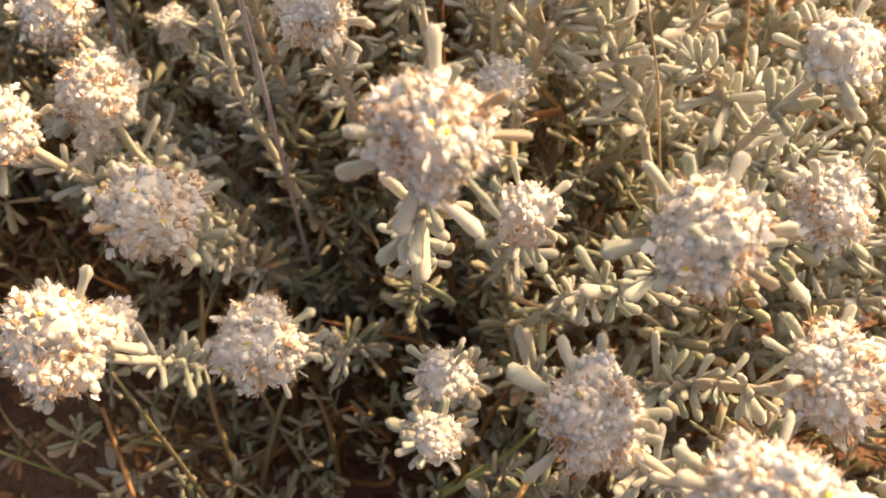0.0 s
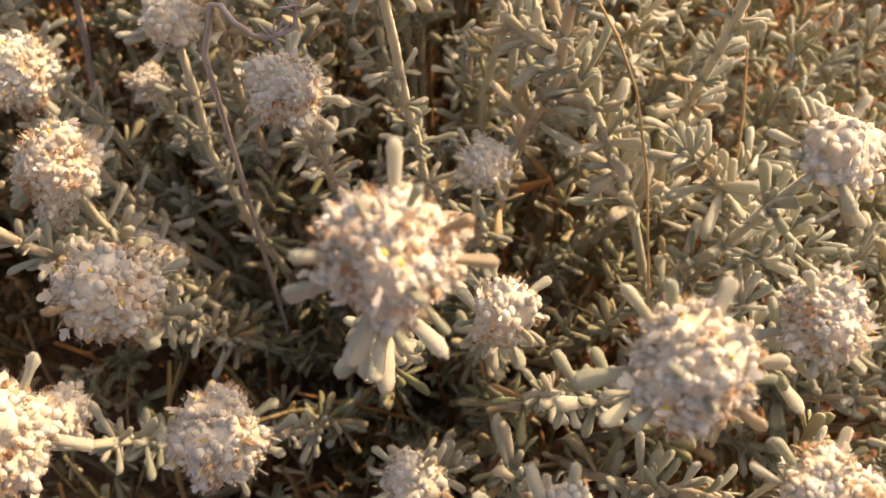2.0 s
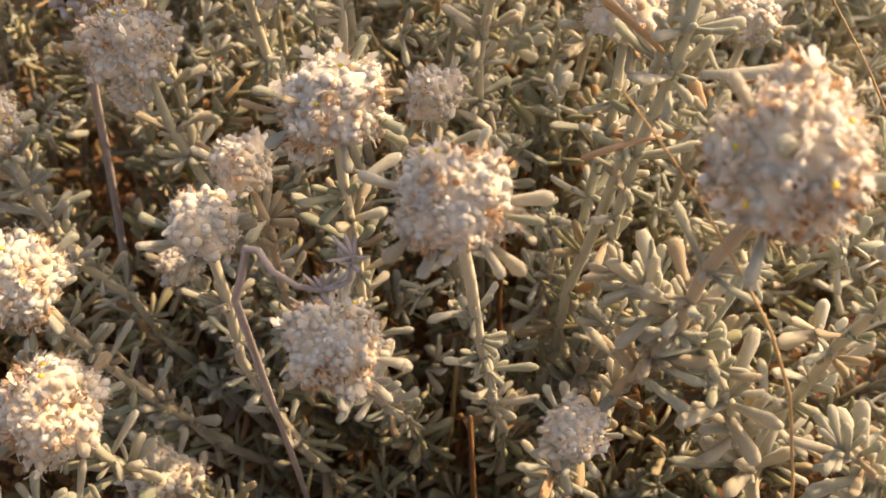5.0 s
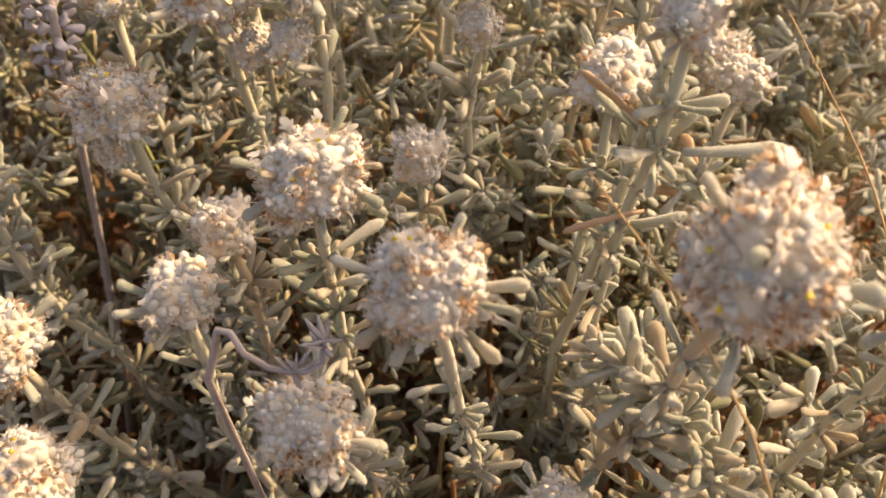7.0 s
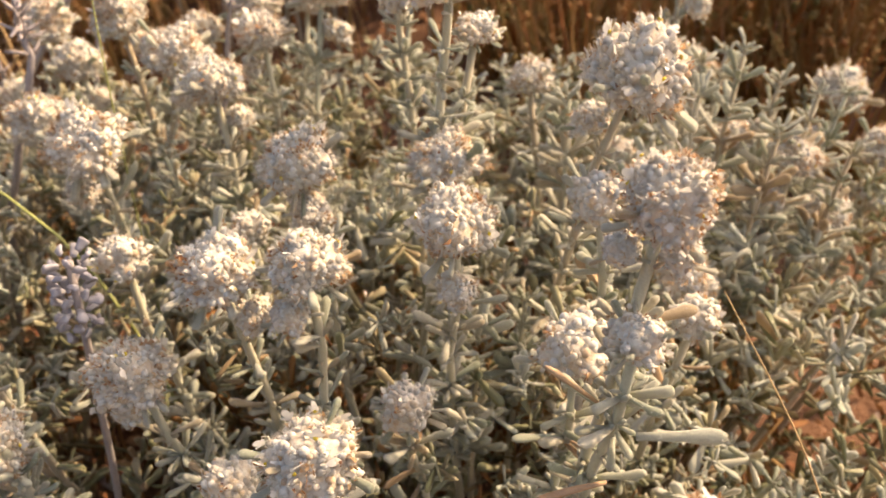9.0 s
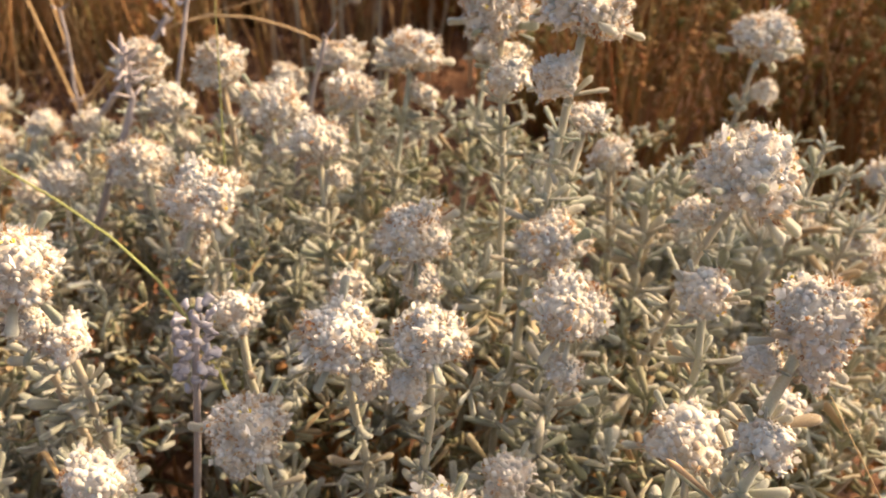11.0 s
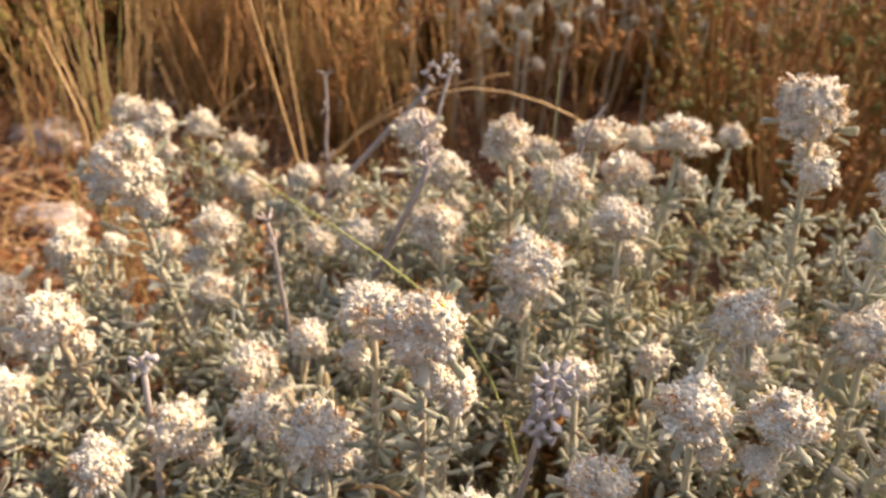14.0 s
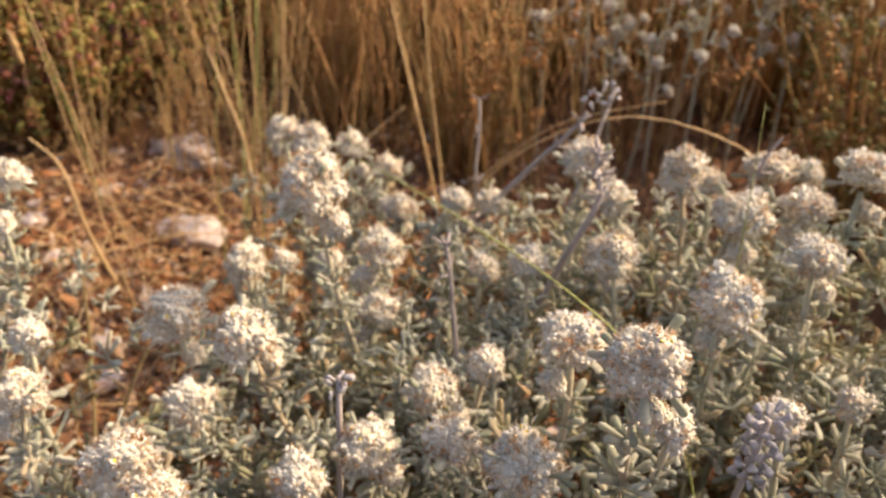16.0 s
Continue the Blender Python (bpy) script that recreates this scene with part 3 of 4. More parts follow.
flowering_stem(-0.008, 0.142, 0.182, 0.0087, bracts=2, bare=0.018, leafy=0.8, fingers=((0.35, 0.9, 0.1, 0.65), (0.95, 0.2, 0.1, 0.8), (-0.95, 0.2, 0.2, 0.75), (0.85, -0.1, 0.3, 0.7), (-0.7, -0.7, 0.1, 0.7),
               (-0.3, -0.9, 0.2, 0.6), (0.6, -0.75, 0.1, 0.6), (-0.1, 0.85, 0.3, 0.4)))
flowering_stem(0.027, 0.135, 0.196, 0.0096, "tall", side=1, bracts=6, label="large woolly flower head with many rust-brown withered florets")
flowering_stem(-0.046, 0.176, 0.158, 0.0066, "small")
flowering_stem(-0.064, 0.182, 0.128, 0.0055, "small")
flowering_stem(0.054, 0.146, 0.183, 0.0085)
flowering_stem(-0.015, 0.193, 0.164, 0.0066, "small", bracts=8, dry=2)
flowering_stem(0.023, 0.172, 0.227, 0.0074, "tall", lean=(0.02, 0.0), side=2, bracts=7, bare=0.014, label="tallest flower head, lobed, with white petals and rusty florets")
tall_stem = flowering_stem(0.022, 0.170, 0.205, 0.0052, "small", lean=(0.02, 0.0), bracts=9)
for at, way, size, k in (((0.020, 0.167, 0.177), (-0.9, -0.1, -0.25), 0.0120, 0), ((0.019, 0.174, 0.187), (-0.75, 0.0, 0.65), 0.0125, 1)):
    child("dry_leaf", DRY[k], tall_stem, placed(np.array(at) - np.array(tall_stem.matrix_basis.translation), unit(way), 0.6, (size * 0.9, size, size)), "withered brown leaf")
child("leaf", LEAVES[2], tall_stem, placed(np.array((0.024, 0.168, 0.187)) - np.array(tall_stem.matrix_basis.translation), unit((0.98, 0.0, 0.10)), 0.6, (0.0125, 0.0125, 0.0135)))
flowering_stem(0.016, 0.190, 0.184, 0.0080, "small", bracts=9, dry=2)
flowering_stem(0.043, 0.218, 0.169, 0.0066, "small", dry=2)
flowering_stem(0.086, 0.303, 0.160, 0.0085, side=1)
flowering_stem(0.020, 0.217, 0.198, 0.0072, "small", dry=2)
flowering_stem(0.026, 0.232, 0.218, 0.0112, side=1)
flowering_stem(-0.091, 0.172, 0.172, 0.0070, "small")
# the far slope of the shrub
flowering_stem(-0.007, 0.208, 0.197, 0.0098, bracts=6, side=1)
flowering_stem(-0.011, 0.237, 0.193, 0.0094, bracts=6, side=1)
flowering_stem(-0.041, 0.228, 0.197, 0.0090, side=1)
flowering_stem(-0.051, 0.200, 0.190, 0.0096, side=1)
flowering_stem(-0.033, 0.198, 0.194, 0.0084, side=1)
flowering_stem(-0.067, 0.190, 0.172, 0.0086, side=1)
flowering_stem(-0.010, 0.247, 0.244, 0.0104, "round", lean=(0.08, 0.0), side=1)
flowering_stem(-0.029, 0.283, 0.229, 0.0108, "tall", side=2)
flowering_stem(-0.006, 0.255, 0.216, 0.0058, "small")
flowering_stem(0.063, 0.387, 0.193, 0.0138, side=1)
flowering_stem(0.065, 0.371, 0.157, 0.0112, side=1)
flowering_stem(0.131, 0.399, 0.137, 0.0120, side=1)
flowering_stem(0.082, 0.345, 0.143, 0.0100, side=1)
flowering_stem(0.138, 0.365, 0.130, 0.0110, side=1)
flowering_stem(0.103, 0.313, 0.135, 0.0090, side=1)
flowering_stem(0.047, 0.250, 0.155, 0.0080)
flowering_stem(0.008, 0.312, 0.178, 0.0075)
flowering_stem(0.038, 0.325, 0.144, 0.0090, side=1)
flowering_stem(-0.109, 0.190, 0.205, 0.0096, side=2, label="large woolly flower head, rusty-faced, with small heads below")
flowering_stem(-0.128, 0.213, 0.189, 0.0094, side=1)
flowering_stem(-0.101, 0.189, 0.190, 0.0055, "small")
flowering_stem(-0.094, 0.244, 0.190, 0.0100, side=1)
flowering_stem(-0.077, 0.216, 0.179, 0.0067, "small")
flowering_stem(-0.058, 0.242, 0.169, 0.0060, "small")
flowering_stem(-0.073, 0.274, 0.192, 0.0090, side=1)
flowering_stem(-0.057, 0.338, 0.194, 0.0108, side=1)
flowering_stem(-0.073, 0.322, 0.185, 0.0096, side=1)
flowering_stem(-0.071, 0.378, 0.174, 0.0067)
flowering_stem(-0.086, 0.360, 0.180, 0.0096, side=1)
flowering_stem(-0.094, 0.304, 0.186, 0.0106, side=1)
flowering_stem(-0.114, 0.317, 0.191, 0.0092, "tall", side=1)
flowering_stem(-0.035, 0.388, 0.177, 0.0072)
flowering_stem(-0.105, 0.362, 0.169, 0.0075)
flowering_stem(-0.137, 0.331, 0.169, 0.0090, side=1)
flowering_stem(-0.151, 0.342, 0.177, 0.0104, "tall", side=1)
flowering_stem(-0.129, 0.288, 0.171, 0.0100, side=1)
flowering_stem(-0.157, 0.292, 0.159, 0.0074)
flowering_stem(-0.176, 0.304, 0.145, 0.0066)
flowering_stem(-0.198, 0.389, 0.126, 0.0088, side=1)
flowering_stem(-0.210, 0.374, 0.132, 0.0082, side=1)
# the outer edge over the litter
flowering_stem(-0.156, 0.242, 0.151, 0.0075, "small", bracts=9)
flowering_stem(-0.168, 0.229, 0.148, 0.0096, side=1)
flowering_stem(-0.175, 0.199, 0.149, 0.0094, side=1)
flowering_stem(-0.153, 0.202, 0.157, 0.0082, side=1)
flowering_stem(-0.132, 0.187, 0.170, 0.0097, side=1)
flowering_stem(-0.184, 0.177, 0.154, 0.0085, side=1)
flowering_stem(-0.230, 0.169, 0.149, 0.0112, side=1)
flowering_stem(-0.216, 0.164, 0.147, 0.0085, side=1)
flowering_stem(-0.239, 0.211, 0.132, 0.0090, "small", bracts=10)
flowering_stem(-0.216, 0.208, 0.167, 0.0100, side=1)
flowering_stem(-0.259, 0.235, 0.145, 0.0118, label="woolly flower head in blue-grey shade at the edge of the shrub", side=1)
flowering_stem(-0.220, 0.257, 0.191, 0.0118, side=2, lean=(-0.03, 0.0), bare=0.014)
flowering_stem(-0.250, 0.264, 0.151, 0.0088, side=1)
flowering_stem(-0.245, 0.281, 0.143, 0.0056, "small")
flowering_stem(-0.238, 0.306, 0.130, 0.0072)
flowering_stem(-0.206, 0.278, 0.135, 0.0084, side=1)
flowering_stem(-0.213, 0.297, 0.148, 0.0096, side=1)
flowering_stem(-0.241, 0.385, 0.116, 0.0098, side=1)
flowering_stem(-0.264, 0.423, 0.115, 0.0100, side=1)
flowering_stem(-0.279, 0.413, 0.129, 0.0092, side=1)
flowering_stem(-0.286, 0.383, 0.142, 0.0100, side=1)
flowering_stem(-0.311, 0.400, 0.137, 0.0088, side=1)
flowering_stem(-0.269, 0.178, 0.152, 0.0085, foot=np.array([-0.275, 0.175]), side=1)
flowering_stem(-0.278, 0.193, 0.158, 0.0066, "small", foot=np.array([-0.285, 0.19]))
flowering_stem(-0.352, 0.267, 0.161, 0.0080, foot=np.array([-0.38, 0.255]))
flowering_stem(-0.343, 0.252, 0.150, 0.0055, "small", foot=np.array([-0.375, 0.245]))

# ---- leafy shoots between them ----
# open parts of the shrub with leaves alone
for x, y, z in ((0.08, 0.18, 0.15), (0.10, 0.22, 0.16), (0.07, 0.25, 0.165), (0.11, 0.28, 0.16), (0.10, 0.13, 0.13), (0.08, 0.33, 0.155), (0.13, 0.18, 0.14), (0.09, 0.09, 0.12), (0.10, 0.05, 0.11),
                (0.14, 0.24, 0.15), (-0.10, 0.07, 0.10), (-0.11, 0.11, 0.12), (-0.13, 0.15, 0.13), (0.06, 0.20, 0.16), (0.06, 0.29, 0.16), (0.02, 0.04, 0.10), (-0.04, 0.05, 0.09), (0.01, 0.29, 0.17), (0.0, 0.33, 0.165)):
    TOPS.append(np.array([x, y, z]))
fr = random.Random(9)
for i in range(6):
    for j in range(9):
        x, y = 0.035 + 0.027 * i + fr.gauss(0, 0.005), 0.15 + 0.03 * j + fr.gauss(0, 0.005)
        if min(np.hypot(t[0] - x, t[1] - y) for t in TOPS) > 0.022:
            TOPS.append(np.array([x, y, 0.165 - 0.25 * max(0.0, x - 0.08) + fr.gauss(0, 0.008)]))
for i in range(10):
    for j in range(7):
        x, y = -0.235 + 0.028 * i + fr.gauss(0, 0.004), 0.16 + 0.03 * j + fr.gauss(0, 0.004)
        near = sorted(TOPS, key=lambda t: np.hypot(t[0] - x, t[1] - y))[:4]
        if np.hypot(near[0][0] - x, near[0][1] - y) > 0.015 and np.hypot(near[3][0] - x, near[3][1] - y) < 0.06:
            TOPS.append(np.array([x, y, sum(t[2] for t in near) / 4 - 0.006]))
for x, y in ((-0.03, 0.31), (-0.01, 0.36), (-0.05, 0.30), (-0.10, 0.395), (0.02, 0.40), (-0.12, 0.25), (-0.19, 0.25), (-0.16, 0.37)):
    TOPS.append(np.array([x, y, 0.15]))
for i in range(11):
    for j in range(6):
        x, y = -0.18 + 0.024 * i + fr.gauss(0, 0.003), 0.27 + 0.026 * j + fr.gauss(0, 0.003)
        if min(np.hypot(t[0] - x, t[1] - y) for t in TOPS) > 0.012:
            TOPS.append(np.array([x, y, (0.186 if x > -0.07 else 0.174) - 0.4 * max(0.0, y - 0.36)]))
for i in range(5):
    for j in range(9):
        x, y = 0.04 + 0.021 * i + fr.gauss(0, 0.003), 0.06 + 0.022 * j + fr.gauss(0, 0.003)
        if min(np.hypot(t[0] - x, t[1] - y) for t in TOPS) > 0.013:
            TOPS.append(np.array([x, y, 0.135 + fr.gauss(0, 0.006)]))
TOP = np.array(TOPS)


def local_height(x, y):
    w = 1 / ((TOP[:, 0] - x) ** 2 + (TOP[:, 1] - y) ** 2 + 1e-4)
    return float((w * TOP[:, 2]).sum() / w.sum())


def hollow(x, y):
    """1 in the open, shaded hollows between the nearest heads, 0 elsewhere."""
    return min(1.0, sum(math.exp(-(((x - hx) / wx) ** 2 + ((y - hy) / wy) ** 2)) for hx, hy, wx, wy in ((-0.045, 0.095, 0.045, 0.05), (-0.015, 0.118, 0.035, 0.03), (-0.05, 0.145, 0.03, 0.025), (-0.012, 0.162, 0.032, 0.020), (-0.095, 0.20, 0.025, 0.022))))


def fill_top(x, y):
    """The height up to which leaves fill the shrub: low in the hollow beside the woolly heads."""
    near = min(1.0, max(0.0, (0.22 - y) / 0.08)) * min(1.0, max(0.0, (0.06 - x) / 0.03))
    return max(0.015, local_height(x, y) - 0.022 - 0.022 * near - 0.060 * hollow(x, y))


def leafy_shoot(base, tip, rnd, nodes, size=0.0080, bend=0.3, spread=0.010, label="leafy grey-green felted shoot without a flower head"):
    base, tip = np.asarray(base, float), np.asarray(tip, float)
    mid = base + (tip - base) * 0.5 + bend * np.linalg.norm(tip - base) * np.array([0, 0, 0.5])
    path = bezier(base, mid, tip, 9)
    thing = empty("leafy_shoot", base, label, "shoot", "leafy shoots of the shrub")
    b = Buf()
    b.add(*tube(path - base, np.linspace(0.0016, 0.0007, 9), 6))
    child("stem", b.mesh("stem", STEM), thing, Matrix())
    span = min(0.8, spread * nodes / (np.linalg.norm(tip - base) + 1e-6))
    for k in range(nodes):
        t = 1 - span * k / nodes
        i = min(7, int(t * 8))
        p = path[i] + (path[i + 1] - path[i]) * (t * 8 - i)
        node_leaves(thing, p - base, unit(path[i + 1] - path[i]), rnd, size * (0.65 + 0.5 * min(1, k / 3)), 2, rnd.uniform(0.7, 1.4), rnd.uniform(0.8, 1.1))
    return thing


sr = random.Random(8)
for k in range(212):
    c = TOP[sr.randrange(len(TOP))]
    if c[0] < -0.265:
        continue
    a, q = sr.random() * 6.28, 0.006 + 0.028 * sr.random()
    x, y = c[0] + q * math.cos(a), c[1] + q * math.sin(a)
    if hollow(x, y) > 0.55:
        continue
    h = max(0.03, fill_top(x, y) - sr.uniform(0.0, 0.04))
    crown = min(CROWNS, key=lambda v: np.hypot(*(v - np.array([x, y]))))
    bx, by = np.array([x, y]) + 0.5 * (crown - np.array([x, y]))
    leafy_shoot((bx, by, ground_z(bx, by) - 0.004), (x, y, h), sr, sr.choice((4, 5, 5, 6)))

# two long shoots that lean out to the light
leafy_shoot((0.072, 0.142, 0.0), (0.015, 0.149, 0.166), sr, 9, 0.0085, 0.9, 0.010, "long arching felted shoot with tufts of blunt leaves")
leafy_shoot((0.090, 0.150, 0.0), (0.046, 0.133, 0.152), sr, 8, 0.0085, 0.8, 0.010, "long arching felted shoot with tufts of blunt leaves")


# pale leafy shoots that stand up between the far heads
for x, y, z in ((0.052, 0.29, 0.186), (0.064, 0.30, 0.195), (0.075, 0.29, 0.176), (0.040, 0.28, 0.180), (0.090, 0.31, 0.178), (0.085, 0.33, 0.172), (0.100, 0.30, 0.165), (0.018, 0.29, 0.184), (0.060, 0.33, 0.178), (0.110, 0.34, 0.165), (0.030, 0.32, 0.176), (0.075, 0.36, 0.168)):
    leafy_shoot((x * 0.7 + 0.01, y - 0.01, ground_z(x, y) - 0.004), (x, y, z), sr, 7, 0.0095, 0.25, 0.011)


def tangle(name, label, count, mat, low, high, size, seed, outer=False):
    """Old leaves between the stems, low and high as shares of the local height."""
    rnd = random.Random(seed)
    shapes = [leaf_shape(rnd, 4, 5, width=rnd.uniform(0.13, 0.19), curve=rnd.uniform(-0.2, 0.3)) for _ in range(5)]
    b = Buf()
    done = 0
    while done < count:
        c = TOP[rnd.randrange(len(TOP))]
        x, y = c[0] + rnd.gauss(0, 0.013), c[1] + rnd.gauss(0, 0.013)
        many = rnd.randint(7, 13)
        done += many
        if outer and (y < 0.165 and x < 0.0 or y < 0.15 and x < 0.055 or hollow(x, y) > 0.3):
            continue
        # one rosette round the tip of a short side shoot
        z = max(0.003, fill_top(x, y) * rnd.uniform(low, high))
        way = unit([rnd.gauss(0, 0.5), rnd.gauss(0, 0.5), 1])
        full = size * rnd.uniform(0.75, 1.3)
        for k in range(many):
            L = full * rnd.uniform(0.5, 1.15)
            d = unit(unit([rnd.gauss(0, 1), rnd.gauss(0, 1), rnd.gauss(0, 1)]) + way * rnd.uniform(0.2, 1.0))
            p = np.array([x, y, z]) - way * full * rnd.uniform(0, 1.0)
            b.add(*moved(rnd.choice(shapes), placed(p, d, rnd.random() * 6, (L, L, L))))
    return tagged(new(name, b.mesh(name, mat)), label, "foliage", "", "stuff")


# leaves between the stems, their base colour lowered to stand for shade
tangle("inner_foliage", "dense felted leaves between the stems, darkened in colour for shade", 17500, SHADED_LEAF, 0.55, 1.02, 0.0066, 31)
tangle("old_foliage", "brown and yellowed old leaves low inside the shrub", 14000, UNDER, 0.02, 0.82, 0.0078, 32)


tangle("outer_foliage", "pale woolly leaves close under the flower heads", 13500, PALE, 0.76, 1.03, 0.0070, 34, True)


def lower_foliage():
    """Leaves in rosettes down the lower halves of the flowering stems, shade painted in as olive."""
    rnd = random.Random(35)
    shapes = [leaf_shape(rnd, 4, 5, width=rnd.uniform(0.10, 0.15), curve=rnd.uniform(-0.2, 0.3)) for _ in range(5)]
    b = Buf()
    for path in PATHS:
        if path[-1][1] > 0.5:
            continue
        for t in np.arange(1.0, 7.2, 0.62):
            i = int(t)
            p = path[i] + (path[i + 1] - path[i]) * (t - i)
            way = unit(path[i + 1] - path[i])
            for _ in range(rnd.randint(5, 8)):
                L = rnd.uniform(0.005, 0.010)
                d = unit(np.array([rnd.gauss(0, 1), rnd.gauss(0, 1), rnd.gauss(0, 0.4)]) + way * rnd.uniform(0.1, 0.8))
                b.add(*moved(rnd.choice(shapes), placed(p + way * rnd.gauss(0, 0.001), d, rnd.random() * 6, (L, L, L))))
    return tagged(new("lower_foliage", b.mesh("lower_foliage", SHADED_LEAF)), "leaves down the lower stems, olive-dark colour standing in for shade", "foliage", "", "stuff")


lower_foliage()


def twigs():
    rnd = random.Random(33)
    b = Buf()
    for _ in range(380):
        c = TOP[rnd.randrange(len(TOP))]
        x, y = c[0] + rnd.gauss(0, 0.02), c[1] + rnd.gauss(0, 0.02)
        h = local_height(x, y) * rnd.uniform(0.3, 0.75)
        base = np.array([x, y, -0.003])
        tip = base + np.array([rnd.gauss(0, 0.03), rnd.gauss(0, 0.03), h])
        b.add(*tube(bezier(base, (base + tip) / 2 + [rnd.gauss(0, 0.01), rnd.gauss(0, 0.01), 0.01], tip, 6), np.linspace(0.0012, 0.0005, 6), 4))
    return tagged(new("twigs", b.mesh("twigs", UNDER)), "thin brown twigs inside the shrub", "twigs", "", "stuff")


twigs()


# ---- withered stalks and grass in the shrub ----
def dead_stalk(points, label, star=(), radius=0.0010, mat=DEAD):
    """A dry grey stalk through points, with star-like dry calyces at given shares of its length."""
    rnd = random.Random(int(1e5 * abs(points[0][0]) + 1e4 * points[-1][1]))
    pts = np.array(points, float)
    t = np.linspace(0, 1, len(pts))
    fine_t = np.linspace(0, 1, 14)
    path = np.stack([np.interp(fine_t, t, pts[:, i]) for i in range(3)], 1)
    path[1:-1] += np.array([[rnd.gauss(0, 0.0006) for _ in range(3)] for _ in range(12)])
    thing = empty("dead_stalk", path[0], label, "stalk")
    b = Buf()
    b.add(*tube(path - path[0], np.linspace(radius * 1.3, radius * 0.7, 14), 5))
    child("stalk", b.mesh("stalk", mat), thing, Matrix())
    for share in star:
        p = np.array([np.interp(share, fine_t, path[:, i]) for i in range(3)]) - path[0]
        for k in range(4):
            sb = Buf()
            d = unit([rnd.gauss(0, 1), rnd.gauss(0, 1), rnd.gauss(0.5, 0.6)])
            q0 = min(1.2, max(0.55, radius / 0.0011))
            L = q0 * rnd.uniform(0.0033, 0.0064)
            pp = [p + d * L * q + np.array([0, 0, 0.0012 * q * q]) for q in (0, 0.4, 0.8, 1.0)]
            sb.add(*tube(pp, [0.0004 * q0, 0.0009 * q0, 0.0006 * q0, 0.0001], 4, 0.5))
            child("dry_calyx", sb.mesh("dry_calyx", mat), thing, Matrix())
    return thing


def lilac_cluster(at, axis, length, width, count, seed, stalk_to):
    """A withered head of grey-lilac curled bracts on a bent stalk."""
    rnd = random.Random(seed)
    at, axis = np.array(at), unit(axis)
    thing = empty("withered_flower", stalk_to, "withered grey-lilac flower head with curled bracts on a stalk", "flower")
    b = Buf()
    a0 = np.array(stalk_to, float)
    b.add(*tube(bezier((0, 0, 0), (at - a0) * [0.7, 0.7, 0.4], at + axis * length * 0.4 - a0, 8), np.linspace(0.0011, 0.0008, 8), 6))
    child("stalk", b.mesh("stalk", DEAD), thing, Matrix())
    for k in range(count):
        t = (k + rnd.random()) / count
        a = 2.4 * k
        b1 = basis(axis)
        out = b1[:, 0] * math.cos(a) + b1[:, 1] * math.sin(a)
        p = at + axis * length * (t - 0.5) + out * width * 0.28
        q = Buf()
        q.add(*moved(leaf_shape(rnd, 6, 7, width=0.42, curve=rnd.uniform(-0.5, 0.2), flat=0.6), placed(p - a0, unit(out + axis * rnd.uniform(0.0, 1.0)), rnd.random() * 6, (0.0030, 0.0030, 0.0029 * rnd.uniform(0.7, 1.2)))))
        child("dry_bract", q.mesh("dry_bract", LILAC), thing, Matrix())
    return thing


lilac_cluster((-0.082, 0.203, 0.180), (0.05, 0.1, 1), 0.019, 0.008, 44, 3, (-0.110, 0.215, 0.0))
lilac_cluster((-0.156, 0.390, 0.186), (0.8, 0.0, 0.5), 0.016, 0.008, 16, 4, (-0.205, 0.370, 0.0))
lilac_cluster((-0.184, 0.199, 0.168), (0.2, 0.1, 1), 0.006, 0.004, 7, 5, (-0.184, 0.205, 0.0))
dead_stalk([(-0.200, 0.380, 0.0), (-0.208, 0.400, 0.10), (-0.212, 0.405, 0.170)], "thin grey dead stalk with dry calyces", (0.72, 0.88, 1.0))
dead_stalk([(-0.185, 0.300, 0.0), (-0.160, 0.300, 0.12), (-0.138, 0.306, 0.182), (-0.142, 0.312, 0.194)], "grey dead stalk with curled star-shaped calyces", (0.70, 0.80, 0.86, 0.92, 0.96, 1.0), 0.0013)
dead_stalk([(-0.240, 0.395, 0.0), (-0.215, 0.392, 0.100), (-0.180, 0.390, 0.150), (-0.160, 0.390, 0.178)], "stout grey-brown dead stem leaning between the flower heads", (0.80, 0.95), 0.0015)
dead_stalk([(-0.110, 0.345, 0.0), (-0.098, 0.345, 0.140), (-0.088, 0.348, 0.192)], "short leaning grey dead stem among the heads", (0.92, 1.0), 0.0011)
dead_stalk([(-0.165, 0.270, 0.0), (-0.173, 0.267, 0.14), (-0.178, 0.264, 0.176)], "short grey dead stalk with dry calyces", (0.85, 1.0))
dead_stalk([(-0.040, 0.180, 0.0), (-0.036, 0.138, 0.165), (-0.033, 0.139, 0.177), (-0.029, 0.136, 0.172), (-0.023, 0.137, 0.170), (-0.020, 0.138, 0.176)], "bent grey dead twig over a flower head", (0.78, 0.8, 0.98, 1.0), 0.0005)


def grass_blade(points, mat, label, radius=0.0006, name="grass_stalk", flat=0.6):
    pts = np.array(points, float)
    t, ft = np.linspace(0, 1, len(pts)), np.linspace(0, 1, 16)
    path = np.stack([np.interp(ft, t, pts[:, i]) for i in range(3)], 1)
    for _ in range(3):
        path[1:-1] = (path[:-2] + path[2:] + 2 * path[1:-1]) / 4
    b = Buf()
    b.add(*tube(path - path[0], np.linspace(radius, radius * 0.35, 16), 5, flat))
    ob = new(name, b.mesh(name, mat))
    ob.matrix_basis = Matrix.Translation(path[0])
    return tagged(ob, label, "grass")


